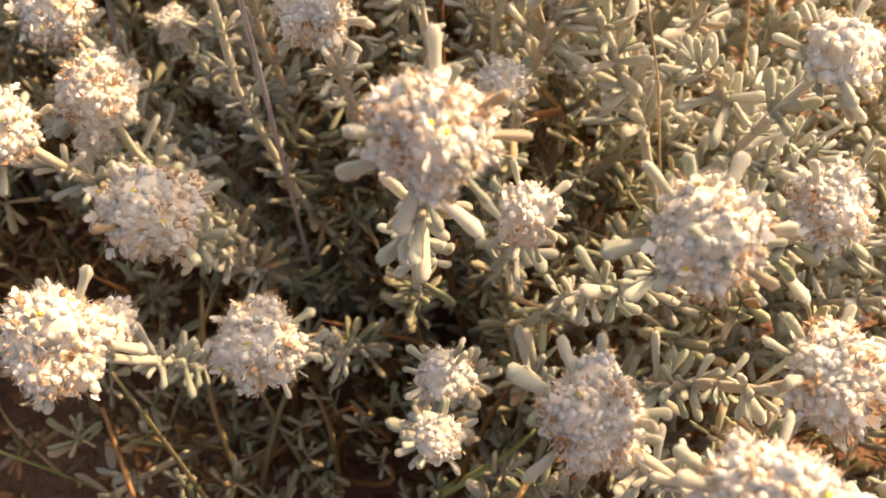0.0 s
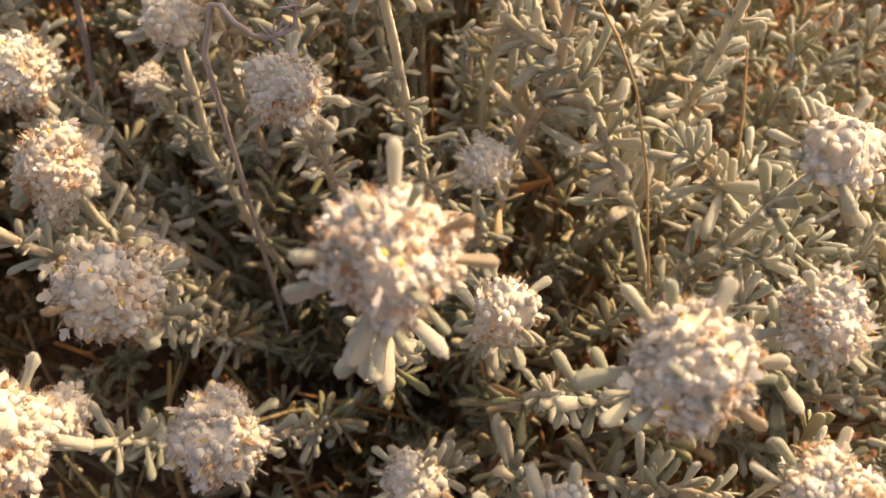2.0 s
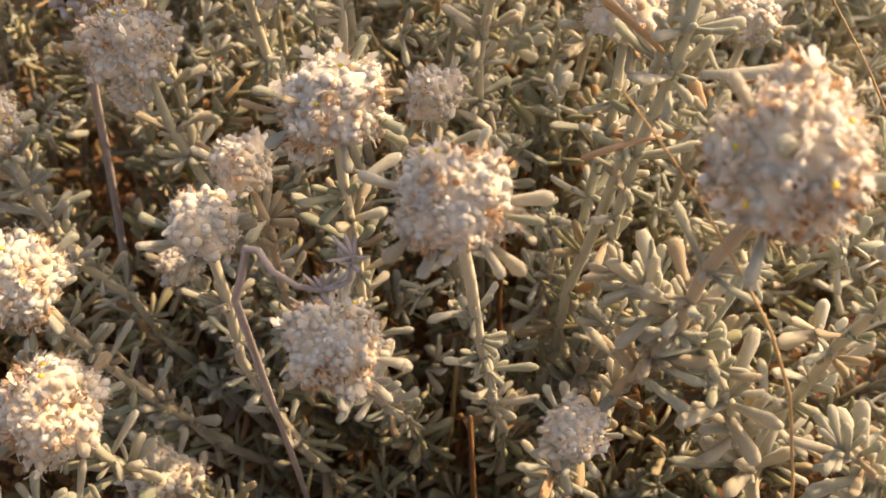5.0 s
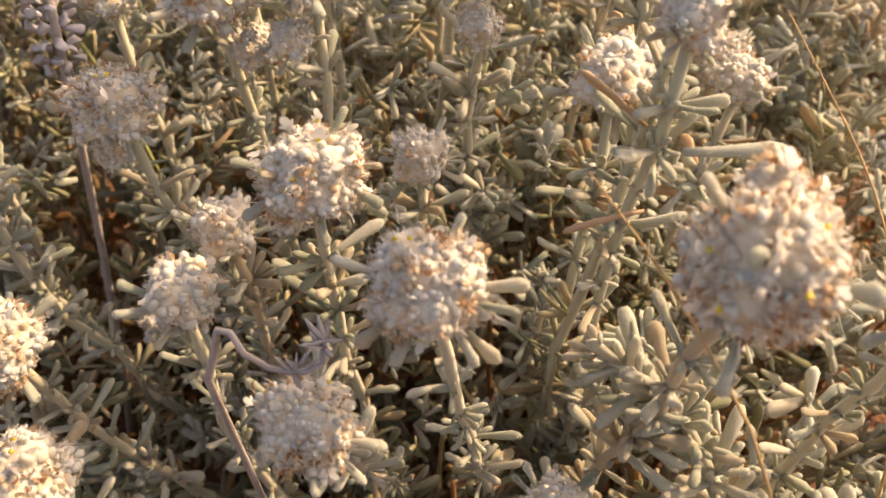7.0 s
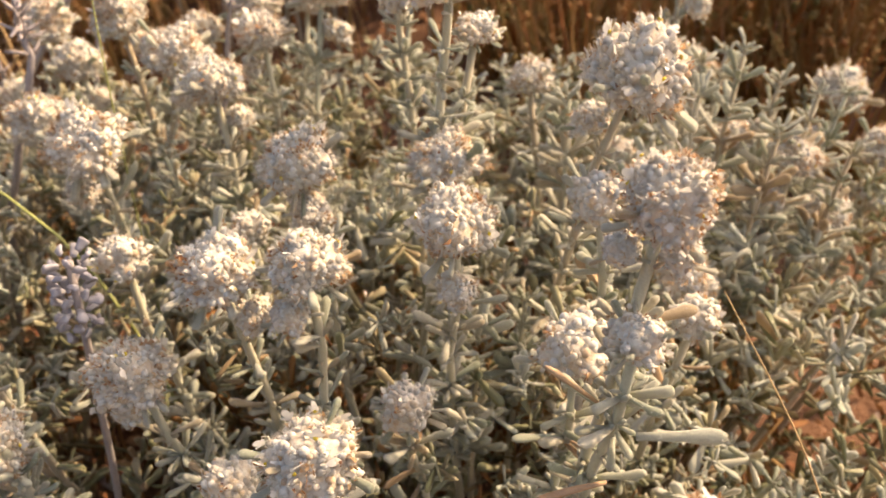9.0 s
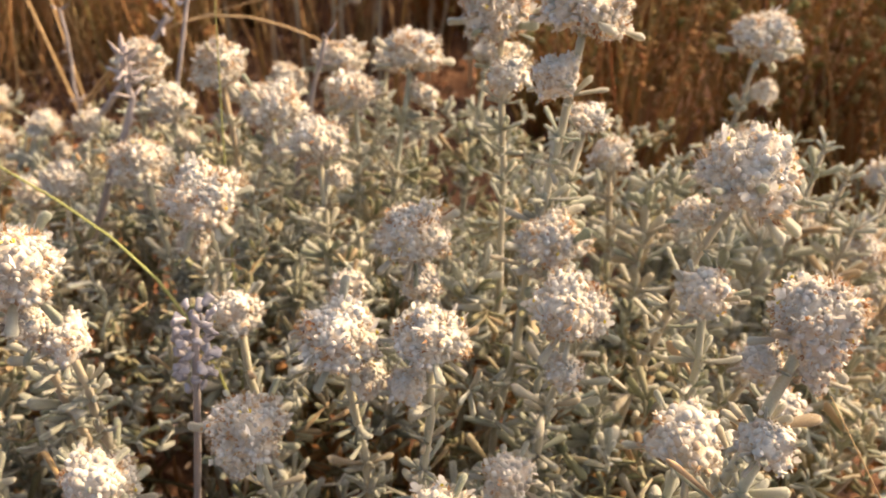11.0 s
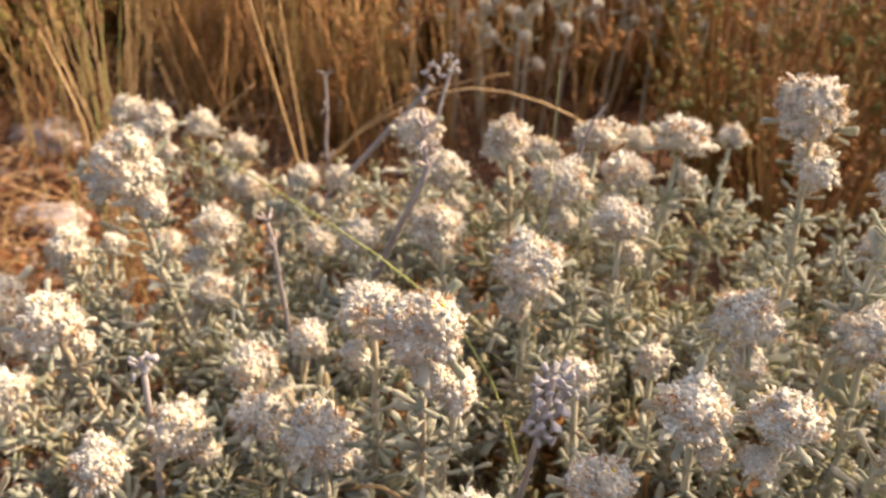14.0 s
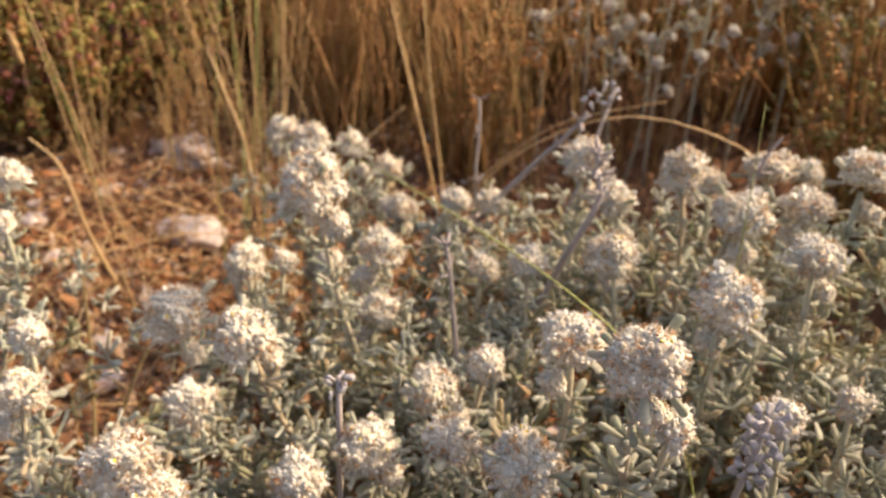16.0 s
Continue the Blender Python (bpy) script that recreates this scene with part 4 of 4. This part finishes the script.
grass_blade([(-0.06, 0.225, 0.0), (-0.085, 0.240, 0.12), (-0.110, 0.249, 0.169), (-0.184, 0.272, 0.186), (-0.215, 0.282, 0.190)], GREEN, "thin green grass blade bent across the flower heads", 0.0008)
grass_blade([(-0.09, 0.250, 0.0), (-0.093, 0.258, 0.191), (-0.096, 0.269, 0.236)], GREEN, "upright thin olive grass stalk in the shrub", 0.0005)
grass_blade([(-0.090, 0.137, -0.002), (-0.073, 0.135, 0.039), (-0.062, 0.135, 0.066), (-0.055, 0.135, 0.085)], STRAW, "pale reddish straw low beside the woolly heads", 0.0010)
grass_blade([(-0.082, 0.142, 0.0), (-0.080, 0.140, 0.032), (-0.075, 0.140, 0.059), (-0.072, 0.140, 0.07)], STRAW, "short reddish straw low beside the woolly heads", 0.0008)
grass_blade([(-0.098, 0.132, 0.055), (-0.093, 0.130, 0.036), (-0.084, 0.130, 0.0)], STRAW, "thin brown straw leaning in the hollow", 0.0006)
grass_blade([(-0.13, 0.122, 0.04), (-0.110, 0.120, 0.026), (-0.090, 0.120, 0.004)], GREEN, "thin olive blade low in the hollow", 0.0006)
grass_blade([(-0.002, 0.102, 0.045), (0.005, 0.100, 0.057), (0.014, 0.100, 0.068), (0.020, 0.100, 0.080)], GREEN, "broad yellow-olive withered blade under the heads", 0.0024, flat=0.25)
grass_blade([(0.06, 0.115, 0.0), (0.037, 0.125, 0.168), (0.019, 0.139, 0.190), (0.009, 0.144, 0.200)], STRAW, "thin reddish-brown grass stalk among the stems", 0.0005)
grass_blade([(0.075, 0.14, 0.0), (0.060, 0.150, 0.160), (0.052, 0.170, 0.182), (0.040, 0.194, 0.196)], STRAW, "thin reddish-brown grass stalk among the stems", 0.0005)
grass_blade([(-0.27, 0.41, 0.0), (-0.215, 0.402, 0.125), (-0.185, 0.400, 0.156), (-0.142, 0.386, 0.187), (-0.092, 0.374, 0.182), (-0.080, 0.372, 0.170)], STRAW, "arched dry straw over the flower heads", 0.0012)
grass_blade([(-0.20, 0.30, 0.0), (-0.12, 0.20, 0.148), (-0.095, 0.172, 0.160)], STRAW, "dry straw stem in the shrub", 0.0012)


# ---- background ----
def grass_tuft(at, heights, seed, label, spread=0.16, thick=1.0):
    rnd = random.Random(seed)
    base = np.array([at[0], at[1], ground_z(*at) - 0.003])
    thing = empty("grass_tuft", base, label, "grass", "tufts of dry grass")
    for k, h in enumerate(heights):
        foot = np.array([rnd.gauss(0, 0.006), rnd.gauss(0, 0.006), 0])
        tip = foot + np.array([rnd.gauss(0, spread) * h, rnd.gauss(0, spread) * h, h])
        b = Buf()
        b.add(*tube(bezier(foot, (foot + tip) / 2 + [rnd.gauss(0, 0.008), rnd.gauss(0, 0.008), 0.01], tip, 9), np.linspace(0.0008, 0.0003, 9) * thick * rnd.uniform(0.6, 1.2), 4, 0.5))
        child("blade", b.mesh("blade", GREEN if k % 4 == 1 else STRAW), thing, Matrix())
        if k % 3 == 0:
            q = Buf()
            q.add(*ovoid(tip, unit(tip - foot), 0.028, 0.0022, rnd, 5, 5))
            child("ear", q.mesh("ear", STRAW), thing, Matrix())
    return thing


grass_tuft((-0.343, 0.425), [0.30, 0.27, 0.33, 0.25, 0.29, 0.22, 0.35, 0.24, 0.28, 0.19, 0.31, 0.26, 0.30, 0.33, 0.21, 0.27], 1, "tuft of dry and half-green grass behind the shrub", 0.11, 1.0)
grass_tuft((-0.375, 0.445), [0.26, 0.20, 0.29, 0.24, 0.15, 0.22], 7, "small leaning tuft of dry grass", 0.20, 1.1)
grass_tuft((-0.300, 0.640), [0.30, 0.34, 0.28, 0.22, 0.26, 0.37], 2, "tall dry grass tuft")
grass_tuft((-0.46, 0.66), [0.30, 0.24, 0.28, 0.2], 3, "tall dry grass tuft")
grass_tuft((-0.66, 0.62), [0.26, 0.22, 0.2], 4, "tall dry grass tuft")
grass_tuft((-0.50, 0.48), [0.13, 0.22, 0.15, 0.26, 0.19], 5, "thin tuft of dry grass on the litter")
grass_tuft((-0.57, 0.55), [0.16, 0.2, 0.27, 0.24], 6, "thin tuft of dry grass on the litter")
grass_blade([(-0.395, 0.395, -0.002), (-0.415, 0.388, 0.09), (-0.440, 0.380, 0.190)], STRAW, "single dry straw over the litter", 0.0009)
grass_blade([(-0.318, 0.37, 0.0), (-0.306, 0.362, 0.141), (-0.328, 0.367, 0.185)], STRAW, "bent dry straw over the litter", 0.0011)
grass_blade([(-0.335, 0.42, 0.0), (-0.342, 0.42, 0.109), (-0.364, 0.42, 0.161), (-0.365, 0.42, 0.172)], STRAW, "broken thick straw beside the grass tuft", 0.0013)
grass_blade([(-0.248, 0.50, 0.0), (-0.264, 0.50, 0.072), (-0.287, 0.50, 0.150), (-0.296, 0.50, 0.181), (-0.312, 0.50, 0.235)], STRAW, "long pinkish dry straw behind the shrub", 0.0015)
grass_blade([(-0.252, 0.50, 0.0), (-0.259, 0.50, 0.076), (-0.270, 0.50, 0.136), (-0.276, 0.50, 0.184), (-0.284, 0.50, 0.24)], STRAW, "long pinkish dry straw behind the shrub", 0.0013)
grass_blade([(-0.374, 0.36, -0.002), (-0.382, 0.36, 0.030), (-0.395, 0.36, 0.090), (-0.409, 0.36, 0.143), (-0.419, 0.36, 0.186)], STRAW, "long thin dry straw standing in the litter", 0.0007)
grass_blade([(-0.250, 0.42, 0.0), (-0.230, 0.42, 0.105), (-0.195, 0.42, 0.144), (-0.175, 0.42, 0.162), (-0.131, 0.42, 0.178)], STRAW, "dry straw bent over behind the flower heads", 0.0011)
grass_blade([(-0.420, 0.40, 0.0), (-0.425, 0.38, 0.060), (-0.434, 0.38, 0.102), (-0.454, 0.38, 0.113)], STRAW, "bleached grass ear bent over the litter", 0.0018)
grass_blade([(-0.300, 0.43, 0.0), (-0.290, 0.42, 0.100), (-0.277, 0.42, 0.130), (-0.254, 0.42, 0.153)], STRAW, "broad dry blade beside the flower heads", 0.0018)
for k, (x0, y0, x1, y1) in enumerate(((-0.50, 0.36, -0.33, 0.33), (-0.47, 0.42, -0.36, 0.50), (-0.36, 0.27, -0.30, 0.36), (-0.56, 0.50, -0.42, 0.44), (-0.40, 0.22, -0.28, 0.27))):
    grass_blade([(x0, y0, 0.012), ((x0 + x1) / 2, (y0 + y1) / 2, 0.024), (x1, y1, 0.010)], STRAW, "fallen dry straw on the litter", 0.0010)


def litter():
    rnd = random.Random(51)
    b = Buf()
    n = 0
    while n < 30000:
        x, y = rnd.uniform(-1.1, 0.55), rnd.uniform(-0.05, 1.15)
        if rnd.random() < 0.5:
            x, y = rnd.gauss(-0.40, 0.13), rnd.gauss(0.38, 0.14)
        n += 1
        L = rnd.uniform(0.002, 0.0075) if n % 6 else rnd.uniform(0.007, 0.013)
        d = unit([rnd.gauss(0, 1), rnd.gauss(0, 1), rnd.gauss(0.25, 0.4)])
        m = basis(d, rnd.gauss(0, 0.6))
        c = np.array([x, y, ground_z(x, y) + abs(rnd.gauss(0.003, 0.005))])
        w, curl = L * rnd.uniform(0.10, 0.34), rnd.uniform(-0.5, 0.5)
        pts = [c + m @ np.array([0, curl * L * t * t, L * (t - 0.5)]) for t in (0, 0.35, 0.7, 1.0)]
        b.add(*strip(pts, [w * 0.3, w, w * 0.9, w * 0.15], m[:, 0]))
    return tagged(new("leaf_litter", b.mesh("leaf_litter", LITTER)), "orange-brown dry leaf litter covering the soil", "litter", "", "stuff")


litter()


def pebbles():
    rnd = random.Random(52)
    b = Buf()
    for _ in range(330):
        x, y = rnd.gauss(-0.42, 0.2), rnd.gauss(0.46, 0.22)
        r = rnd.uniform(0.0015, 0.005)
        v, f = ovoid(np.zeros(3), (0, 0, 1), 2 * r, r * 1.2, rnd, 3, 6, 0.3)
        b.add(v * [rnd.uniform(0.8, 1.5), rnd.uniform(0.8, 1.3), 0.6] + [x, y, ground_z(x, y) - r * 0.3], f)
    return tagged(new("gravel", b.mesh("gravel", STONE)), "small pinkish gravel scattered in the litter", "gravel", "", "stuff")


pebbles()


def stone(x, y, r, seed):
    rnd = random.Random(seed)
    bm = bmesh.new()
    bmesh.ops.create_icosphere(bm, subdivisions=3, radius=1)
    for v in bm.verts:
        v.co *= 1 + 0.6 * noise.noise(v.co * 1.5 + Vector((seed, 0, 0))) + 0.24 * noise.noise(v.co * 4 + Vector((0, seed, 0)))
        v.co = Vector((v.co.x * r * 1.3, v.co.y * r, v.co.z * r * 0.6))
    me = bpy.data.meshes.new("stone")
    bm.to_mesh(me)
    me.materials.append(STONE)
    me.polygons.foreach_set("use_smooth", [True] * len(me.polygons))
    ob = new("stone", me)
    ob.matrix_basis = Matrix.Translation((x, y, ground_z(x, y) + r * 0.3)) @ Matrix.Rotation(rnd.random() * 6, 4, "Z")
    return tagged(ob, "pale pinkish-white stone lying in the litter", "stone", "stones in the litter")


for x, y, r in ((-0.505, 0.595, 0.020), (-0.535, 0.600, 0.011), (-0.428, 0.481, 0.015), (-0.452, 0.486, 0.010), (-0.333, 0.741, 0.016), (-0.407, 0.357, 0.008), (-0.48, 0.36, 0.009), (-0.52, 0.40, 0.010), (-0.44, 0.30, 0.007), (-0.387, 0.332, 0.009), (-0.489, 0.416, 0.008), (-0.533, 0.449, 0.008), (-0.455, 0.345, 0.006), (-0.415, 0.405, 0.006)):
    stone(x, y, r, int(1000 * abs(x) + 100 * y))


def fallen_straw():
    rnd = random.Random(63)
    b = Buf()
    for _ in range(520):
        x, y = rnd.gauss(-0.45, 0.16), rnd.gauss(0.43, 0.17)
        a, L, z = rnd.random() * 6.28, rnd.uniform(0.03, 0.11), rnd.uniform(0.003, 0.020)
        d = np.array([math.cos(a), math.sin(a), 0]) * L
        p = np.array([x, y, ground_z(x, y) + z])
        b.add(*tube(bezier(p - d / 2, p + [rnd.gauss(0, 0.010), rnd.gauss(0, 0.010), rnd.uniform(0, 0.03)], p + d / 2, 5), np.linspace(0.0006, 0.0003, 5), 3))
    return tagged(new("fallen_straw", b.mesh("fallen_straw", STRAW)), "thin fallen straws lying over the leaf litter", "straw", "", "stuff")


fallen_straw()


def far_grass():
    rnd = random.Random(61)
    b = Buf()
    for _ in range(230):
        cx, cy = rnd.uniform(-1.25, 0.8), 0.68 + abs(rnd.gauss(0, 0.40))
        if rnd.random() < 0.22:
            cx, cy = rnd.gauss(-0.38, 0.15), rnd.gauss(0.78, 0.11)
        if -0.9 < cx < -0.5 and cy < 0.9 and rnd.random() < 0.75:
            continue
        lx, ly = rnd.gauss(-0.12, 0.22), rnd.gauss(0, 0.2)
        for _ in range(rnd.randint(4, 11)):
            h = rnd.uniform(0.10, 0.40)
            foot = np.array([cx + rnd.gauss(0, 0.022), cy + rnd.gauss(0, 0.022), -0.003])
            tip = foot + np.array([(lx + rnd.gauss(0, 0.16)) * h, (ly + rnd.gauss(0, 0.16)) * h, h])
            pts = bezier(foot, (foot + tip) / 2 + [rnd.gauss(0, 0.012) - 0.12 * lx * h, rnd.gauss(0, 0.012), 0.02], tip, 6)
            b.add(*tube(pts, np.linspace(0.0012, 0.0004, 6) * rnd.uniform(0.5, 1.5), 3, 0.6))
    # shorter, tangled straw where the litter meets the bushes
    for _ in range(30):
        cx, cy = rnd.uniform(-0.62, -0.34), rnd.uniform(0.52, 0.70)
        if cy < 0.54 and cx > -0.46:
            continue
        for _ in range(rnd.randint(3, 8)):
            h = rnd.uniform(0.03, 0.15)
            foot = np.array([cx + rnd.gauss(0, 0.015), cy + rnd.gauss(0, 0.015), -0.002])
            tip = foot + np.array([rnd.gauss(-0.1, 0.4) * h, rnd.gauss(0, 0.3) * h, h])
            b.add(*tube(bezier(foot, (foot + tip) / 2 + [rnd.gauss(0, 0.008), rnd.gauss(0, 0.008), 0.01], tip, 6), np.linspace(0.0008, 0.0003, 6) * rnd.uniform(0.6, 1.4), 3, 0.6))
    return tagged(new("dry_grass", b.mesh("dry_grass", FAR_STRAW)), "tangled orange-brown dry grass behind the shrub", "grass", "", "stuff")


far_grass()


def brush_meshes(seed, height, radius, twig_count, leaf_count, leaf, leaf_size):
    """Twigs and leaves of one low dry bush."""
    rnd = random.Random(seed)
    tw, lf = Buf(), Buf()
    lines = []
    for _ in range(twig_count):
        a, q = rnd.random() * 6.28, radius * math.sqrt(rnd.random())
        tip = np.array([q * math.cos(a), q * math.sin(a), height * rnd.uniform(0.45, 1.0)])
        foot = np.array([tip[0] * 0.3, tip[1] * 0.3, -0.004])
        pts = bezier(foot, (foot + tip) / 2 + [rnd.gauss(0, 0.02), rnd.gauss(0, 0.02), 0.02], tip, 6)
        tw.add(*tube(pts, np.linspace(0.0022, 0.0007, 6), 4))
        lines.append(pts)
    for _ in range(leaf_count):
        pts = lines[rnd.randrange(len(lines))]
        t = 1 + 4 * rnd.random() ** 0.6
        i = min(4, int(t))
        p = pts[i] + (pts[i + 1] - pts[i]) * (t - i) + np.array([rnd.gauss(0, 0.006) for _ in range(3)])
        d = unit([rnd.gauss(0, 1), rnd.gauss(0, 1), rnd.gauss(0.4, 0.8)])
        s = leaf_size * rnd.uniform(0.5, 1.3)
        lf.add(*ovoid(p, d, s, s * 0.3, rnd, 2, 5))
    return tw.mesh("twig_frame", BRUSH), lf.mesh("bush_leaves", leaf)


def brush(at, meshes, label, turn, scale=1.0):
    thing = empty("dry_bush", (at[0], at[1], ground_z(*at)), label, "bush", "low bushes behind the shrub")
    m = Matrix.Rotation(turn, 4, "Z") @ Matrix.Scale(scale, 4)
    child("twig_frame", meshes[0], thing, m)
    child("foliage", meshes[1], thing, m)
    return thing


RUSTY = [brush_meshes(71, 0.30, 0.14, 80, 700, BRUSH, 0.008), brush_meshes(72, 0.34, 0.16, 90, 700, BRUSH, 0.008)]
OLIVE = [brush_meshes(73, 0.24, 0.20, 110, 3000, SUCC, 0.013), brush_meshes(74, 0.30, 0.17, 100, 1100, OLIVE_LEAF, 0.009)]
br = random.Random(62)
for k, (x, y, sc) in enumerate(((-0.63, 0.585, 0.60), (-0.74, 0.55, 0.70), (-0.70, 0.66, 0.78), (-0.84, 0.58, 0.8), (-0.63, 0.76, 0.8), (-0.98, 0.66, 1.0), (-0.80, 0.80, 1.0))):
    brush((x, y), OLIVE[0], "low bush with fleshy green, yellow and pink leaves", br.random() * 6, sc)
for k, (x, y, sc) in enumerate(((0.02, 0.72, 0.8), (0.17, 0.66, 0.9), (-0.08, 0.92, 1.0), (0.34, 0.75, 1.0), (0.45, 0.95, 1.2))):
    brush((x, y), OLIVE[1], "low olive-green bush with rusty leaf tips", br.random() * 6, sc)
for k, (x, y, sc) in enumerate(((-0.45, 1.0, 1.0), (-0.20, 1.0, 1.0), (-0.30, 0.86, 0.7), (0.2, 1.1, 1.1), (0.2, 0.55, 0.6), (0.06, 0.58, 0.55), (-0.40, 0.80, 0.6), (-0.42, 0.70, 0.42), (-0.30, 0.67, 0.40), (-0.52, 0.80, 0.5), (-0.36, 0.80, 0.5), (-0.30, 1.25, 1.2), (0.35, 1.3, 1.2), (-0.6, 1.3, 1.2), (-0.95, 1.3, 1.3), (-0.58, 0.86, 0.7), (0.6, 0.7, 1.1), (0.05, 1.4, 1.4))):
    brush((x, y), RUSTY[k % 2], "rust-brown dry twiggy bush", br.random() * 6, sc)

# a second, farther plant of the same kind
def branching_stem(foot, tip, seed, heads, label, mat=STEM, head_r=0.0052, leaf=0.008, name="branched_stem"):
    """A thin pale stem with short opposite side twigs, each with a leaf pair and most with a small round head."""
    rnd = random.Random(seed)
    base = np.array([foot[0], foot[1], ground_z(*foot) - 0.003])
    top = np.array(tip, float)
    path = bezier(base, (base + top) / 2 + [rnd.gauss(0, 0.012), rnd.gauss(0, 0.012), 0.012], top, 10)
    thing = empty(name, base, label, "plant", "stems of the farther plant")
    b = Buf()
    b.add(*tube(path - base, np.linspace(0.0016, 0.0009, 10), 5))
    ends = [(path[-1], unit(path[-1] - path[-2]))]
    for k in range(heads):
        t = 8.6 - 4.6 * k / max(1, heads)
        i = int(t)
        p = path[i] + (path[i + 1] - path[i]) * (t - i)
        a = 2.2 * k + rnd.uniform(-0.4, 0.4)
        d = unit([math.cos(a), 0.6 * math.sin(a), rnd.uniform(0.5, 1.2)])
        e = p + d * rnd.uniform(0.014, 0.034)
        b.add(*tube(bezier(p, p + d * 0.012 - [0, 0, 0.002], e, 5) - base, np.linspace(0.0010, 0.0007, 5), 4))
        ends.append((e, d))
        for side in (-1, 1):
            w = unit(np.array([-d[1], d[0], 0.3]) * side + 0.3 * d)
            child("leaf", rnd.choice(LEAVES), thing, placed(p + d * 0.006 - base, w, rnd.random() * 6, (leaf, leaf, leaf)))
    child("stem", b.mesh("stem", mat), thing, Matrix())
    for e, d in ends:
        if rnd.random() < 0.8:
            r = head_r * rnd.uniform(0.7, 1.2)
            child("flower_head", rnd.choice(HEADS["small"])[0], thing, placed(e - base, d, rnd.random() * 6, (r, r, r * 0.9)))
        else:
            child("leaf_tuft", rnd.choice(TUFTS), thing, placed(e - base, d, rnd.random() * 6, (leaf, leaf, leaf)))
    return thing


far_words = "pale branched woolly stem of a plant farther off"
for k, (x, y, z, n) in enumerate(((-0.253, 0.70, 0.128, 3), (-0.221, 0.70, 0.150, 5), (-0.193, 0.70, 0.160, 6), (-0.172, 0.71, 0.120, 4), (-0.158, 0.70, 0.175, 6), (-0.134, 0.71, 0.170, 6), (-0.200, 0.74, 0.200, 7), (-0.150, 0.76, 0.215, 7),
                                  (-0.059, 0.75, 0.180, 6), (-0.090, 0.75, 0.150, 5), (-0.047, 0.76, 0.140, 5), (-0.025, 0.74, 0.190, 6), (0.02, 0.76, 0.180, 6), (0.06, 0.80, 0.170, 5), (-0.10, 0.80, 0.210, 6))):
    branching_stem((x * 0.93 - 0.015 + 0.004 * (k % 3), y + 0.02), (x, y, z), 90 + k, n, far_words, leaf=0.011)


def dry_weed(foot, tip, seed):
    """An upright rust-brown dead weed with small orange capsules in clusters."""
    rnd = random.Random(seed)
    base = np.array([foot[0], foot[1], ground_z(*foot) - 0.003])
    top = np.array(tip, float)
    path = bezier(base, (base + top) / 2 + [rnd.gauss(0, 0.006), rnd.gauss(0, 0.006), 0.01], top, 10)
    thing = empty("dry_weed", base, "rust-brown dead weed stalk with small orange capsules", "plant", "dead weeds behind the shrub")
    b, caps = Buf(), Buf()
    b.add(*tube(path - base, np.linspace(0.0016, 0.0008, 10), 5))
    for k in range(9):
        t = rnd.uniform(3.5, 8.9)
        i = int(t)
        p = path[i] + (path[i + 1] - path[i]) * (t - i)
        d = unit([rnd.gauss(0, 1), rnd.gauss(0, 0.6), rnd.uniform(0.6, 1.6)])
        e = p + d * rnd.uniform(0.006, 0.022)
        b.add(*tube(bezier(p, (p + e) / 2, e, 4) - base, [0.0008, 0.0007, 0.0006, 0.0005], 4))
        for _ in range(rnd.randint(2, 5)):
            q = e + np.array([rnd.gauss(0, 0.0025) for _ in range(3)])
            caps.add(*ovoid(q - base, unit(d + 0.4 * np.array([rnd.gauss(0, 1), rnd.gauss(0, 1), 1])), rnd.uniform(0.003, 0.0055), rnd.uniform(0.0013, 0.0022), rnd, 3, 5))
    child("stalk", b.mesh("stalk", BRUSH), thing, Matrix())
    tagged(child("capsule_cluster", caps.mesh("capsule_cluster", CAPSULE), thing, Matrix(), "small orange-brown dry capsules"), kind="stuff")
    return thing


for k, (x, y, z) in enumerate(((-0.277, 0.62, 0.135), (-0.256, 0.62, 0.150), (-0.271, 0.63, 0.185), (-0.245, 0.64, 0.120), (-0.300, 0.66, 0.190), (-0.10, 0.66, 0.14), (-0.055, 0.64, 0.17), (-0.02, 0.63, 0.15), (0.03, 0.66, 0.17), (0.08, 0.64, 0.15), (0.13, 0.62, 0.16), (-0.33, 0.68, 0.2), (-0.215, 0.66, 0.17))):
    dry_weed((x + 0.012 * (1 - k % 3), y + 0.01), (x, y, z), 130 + k)
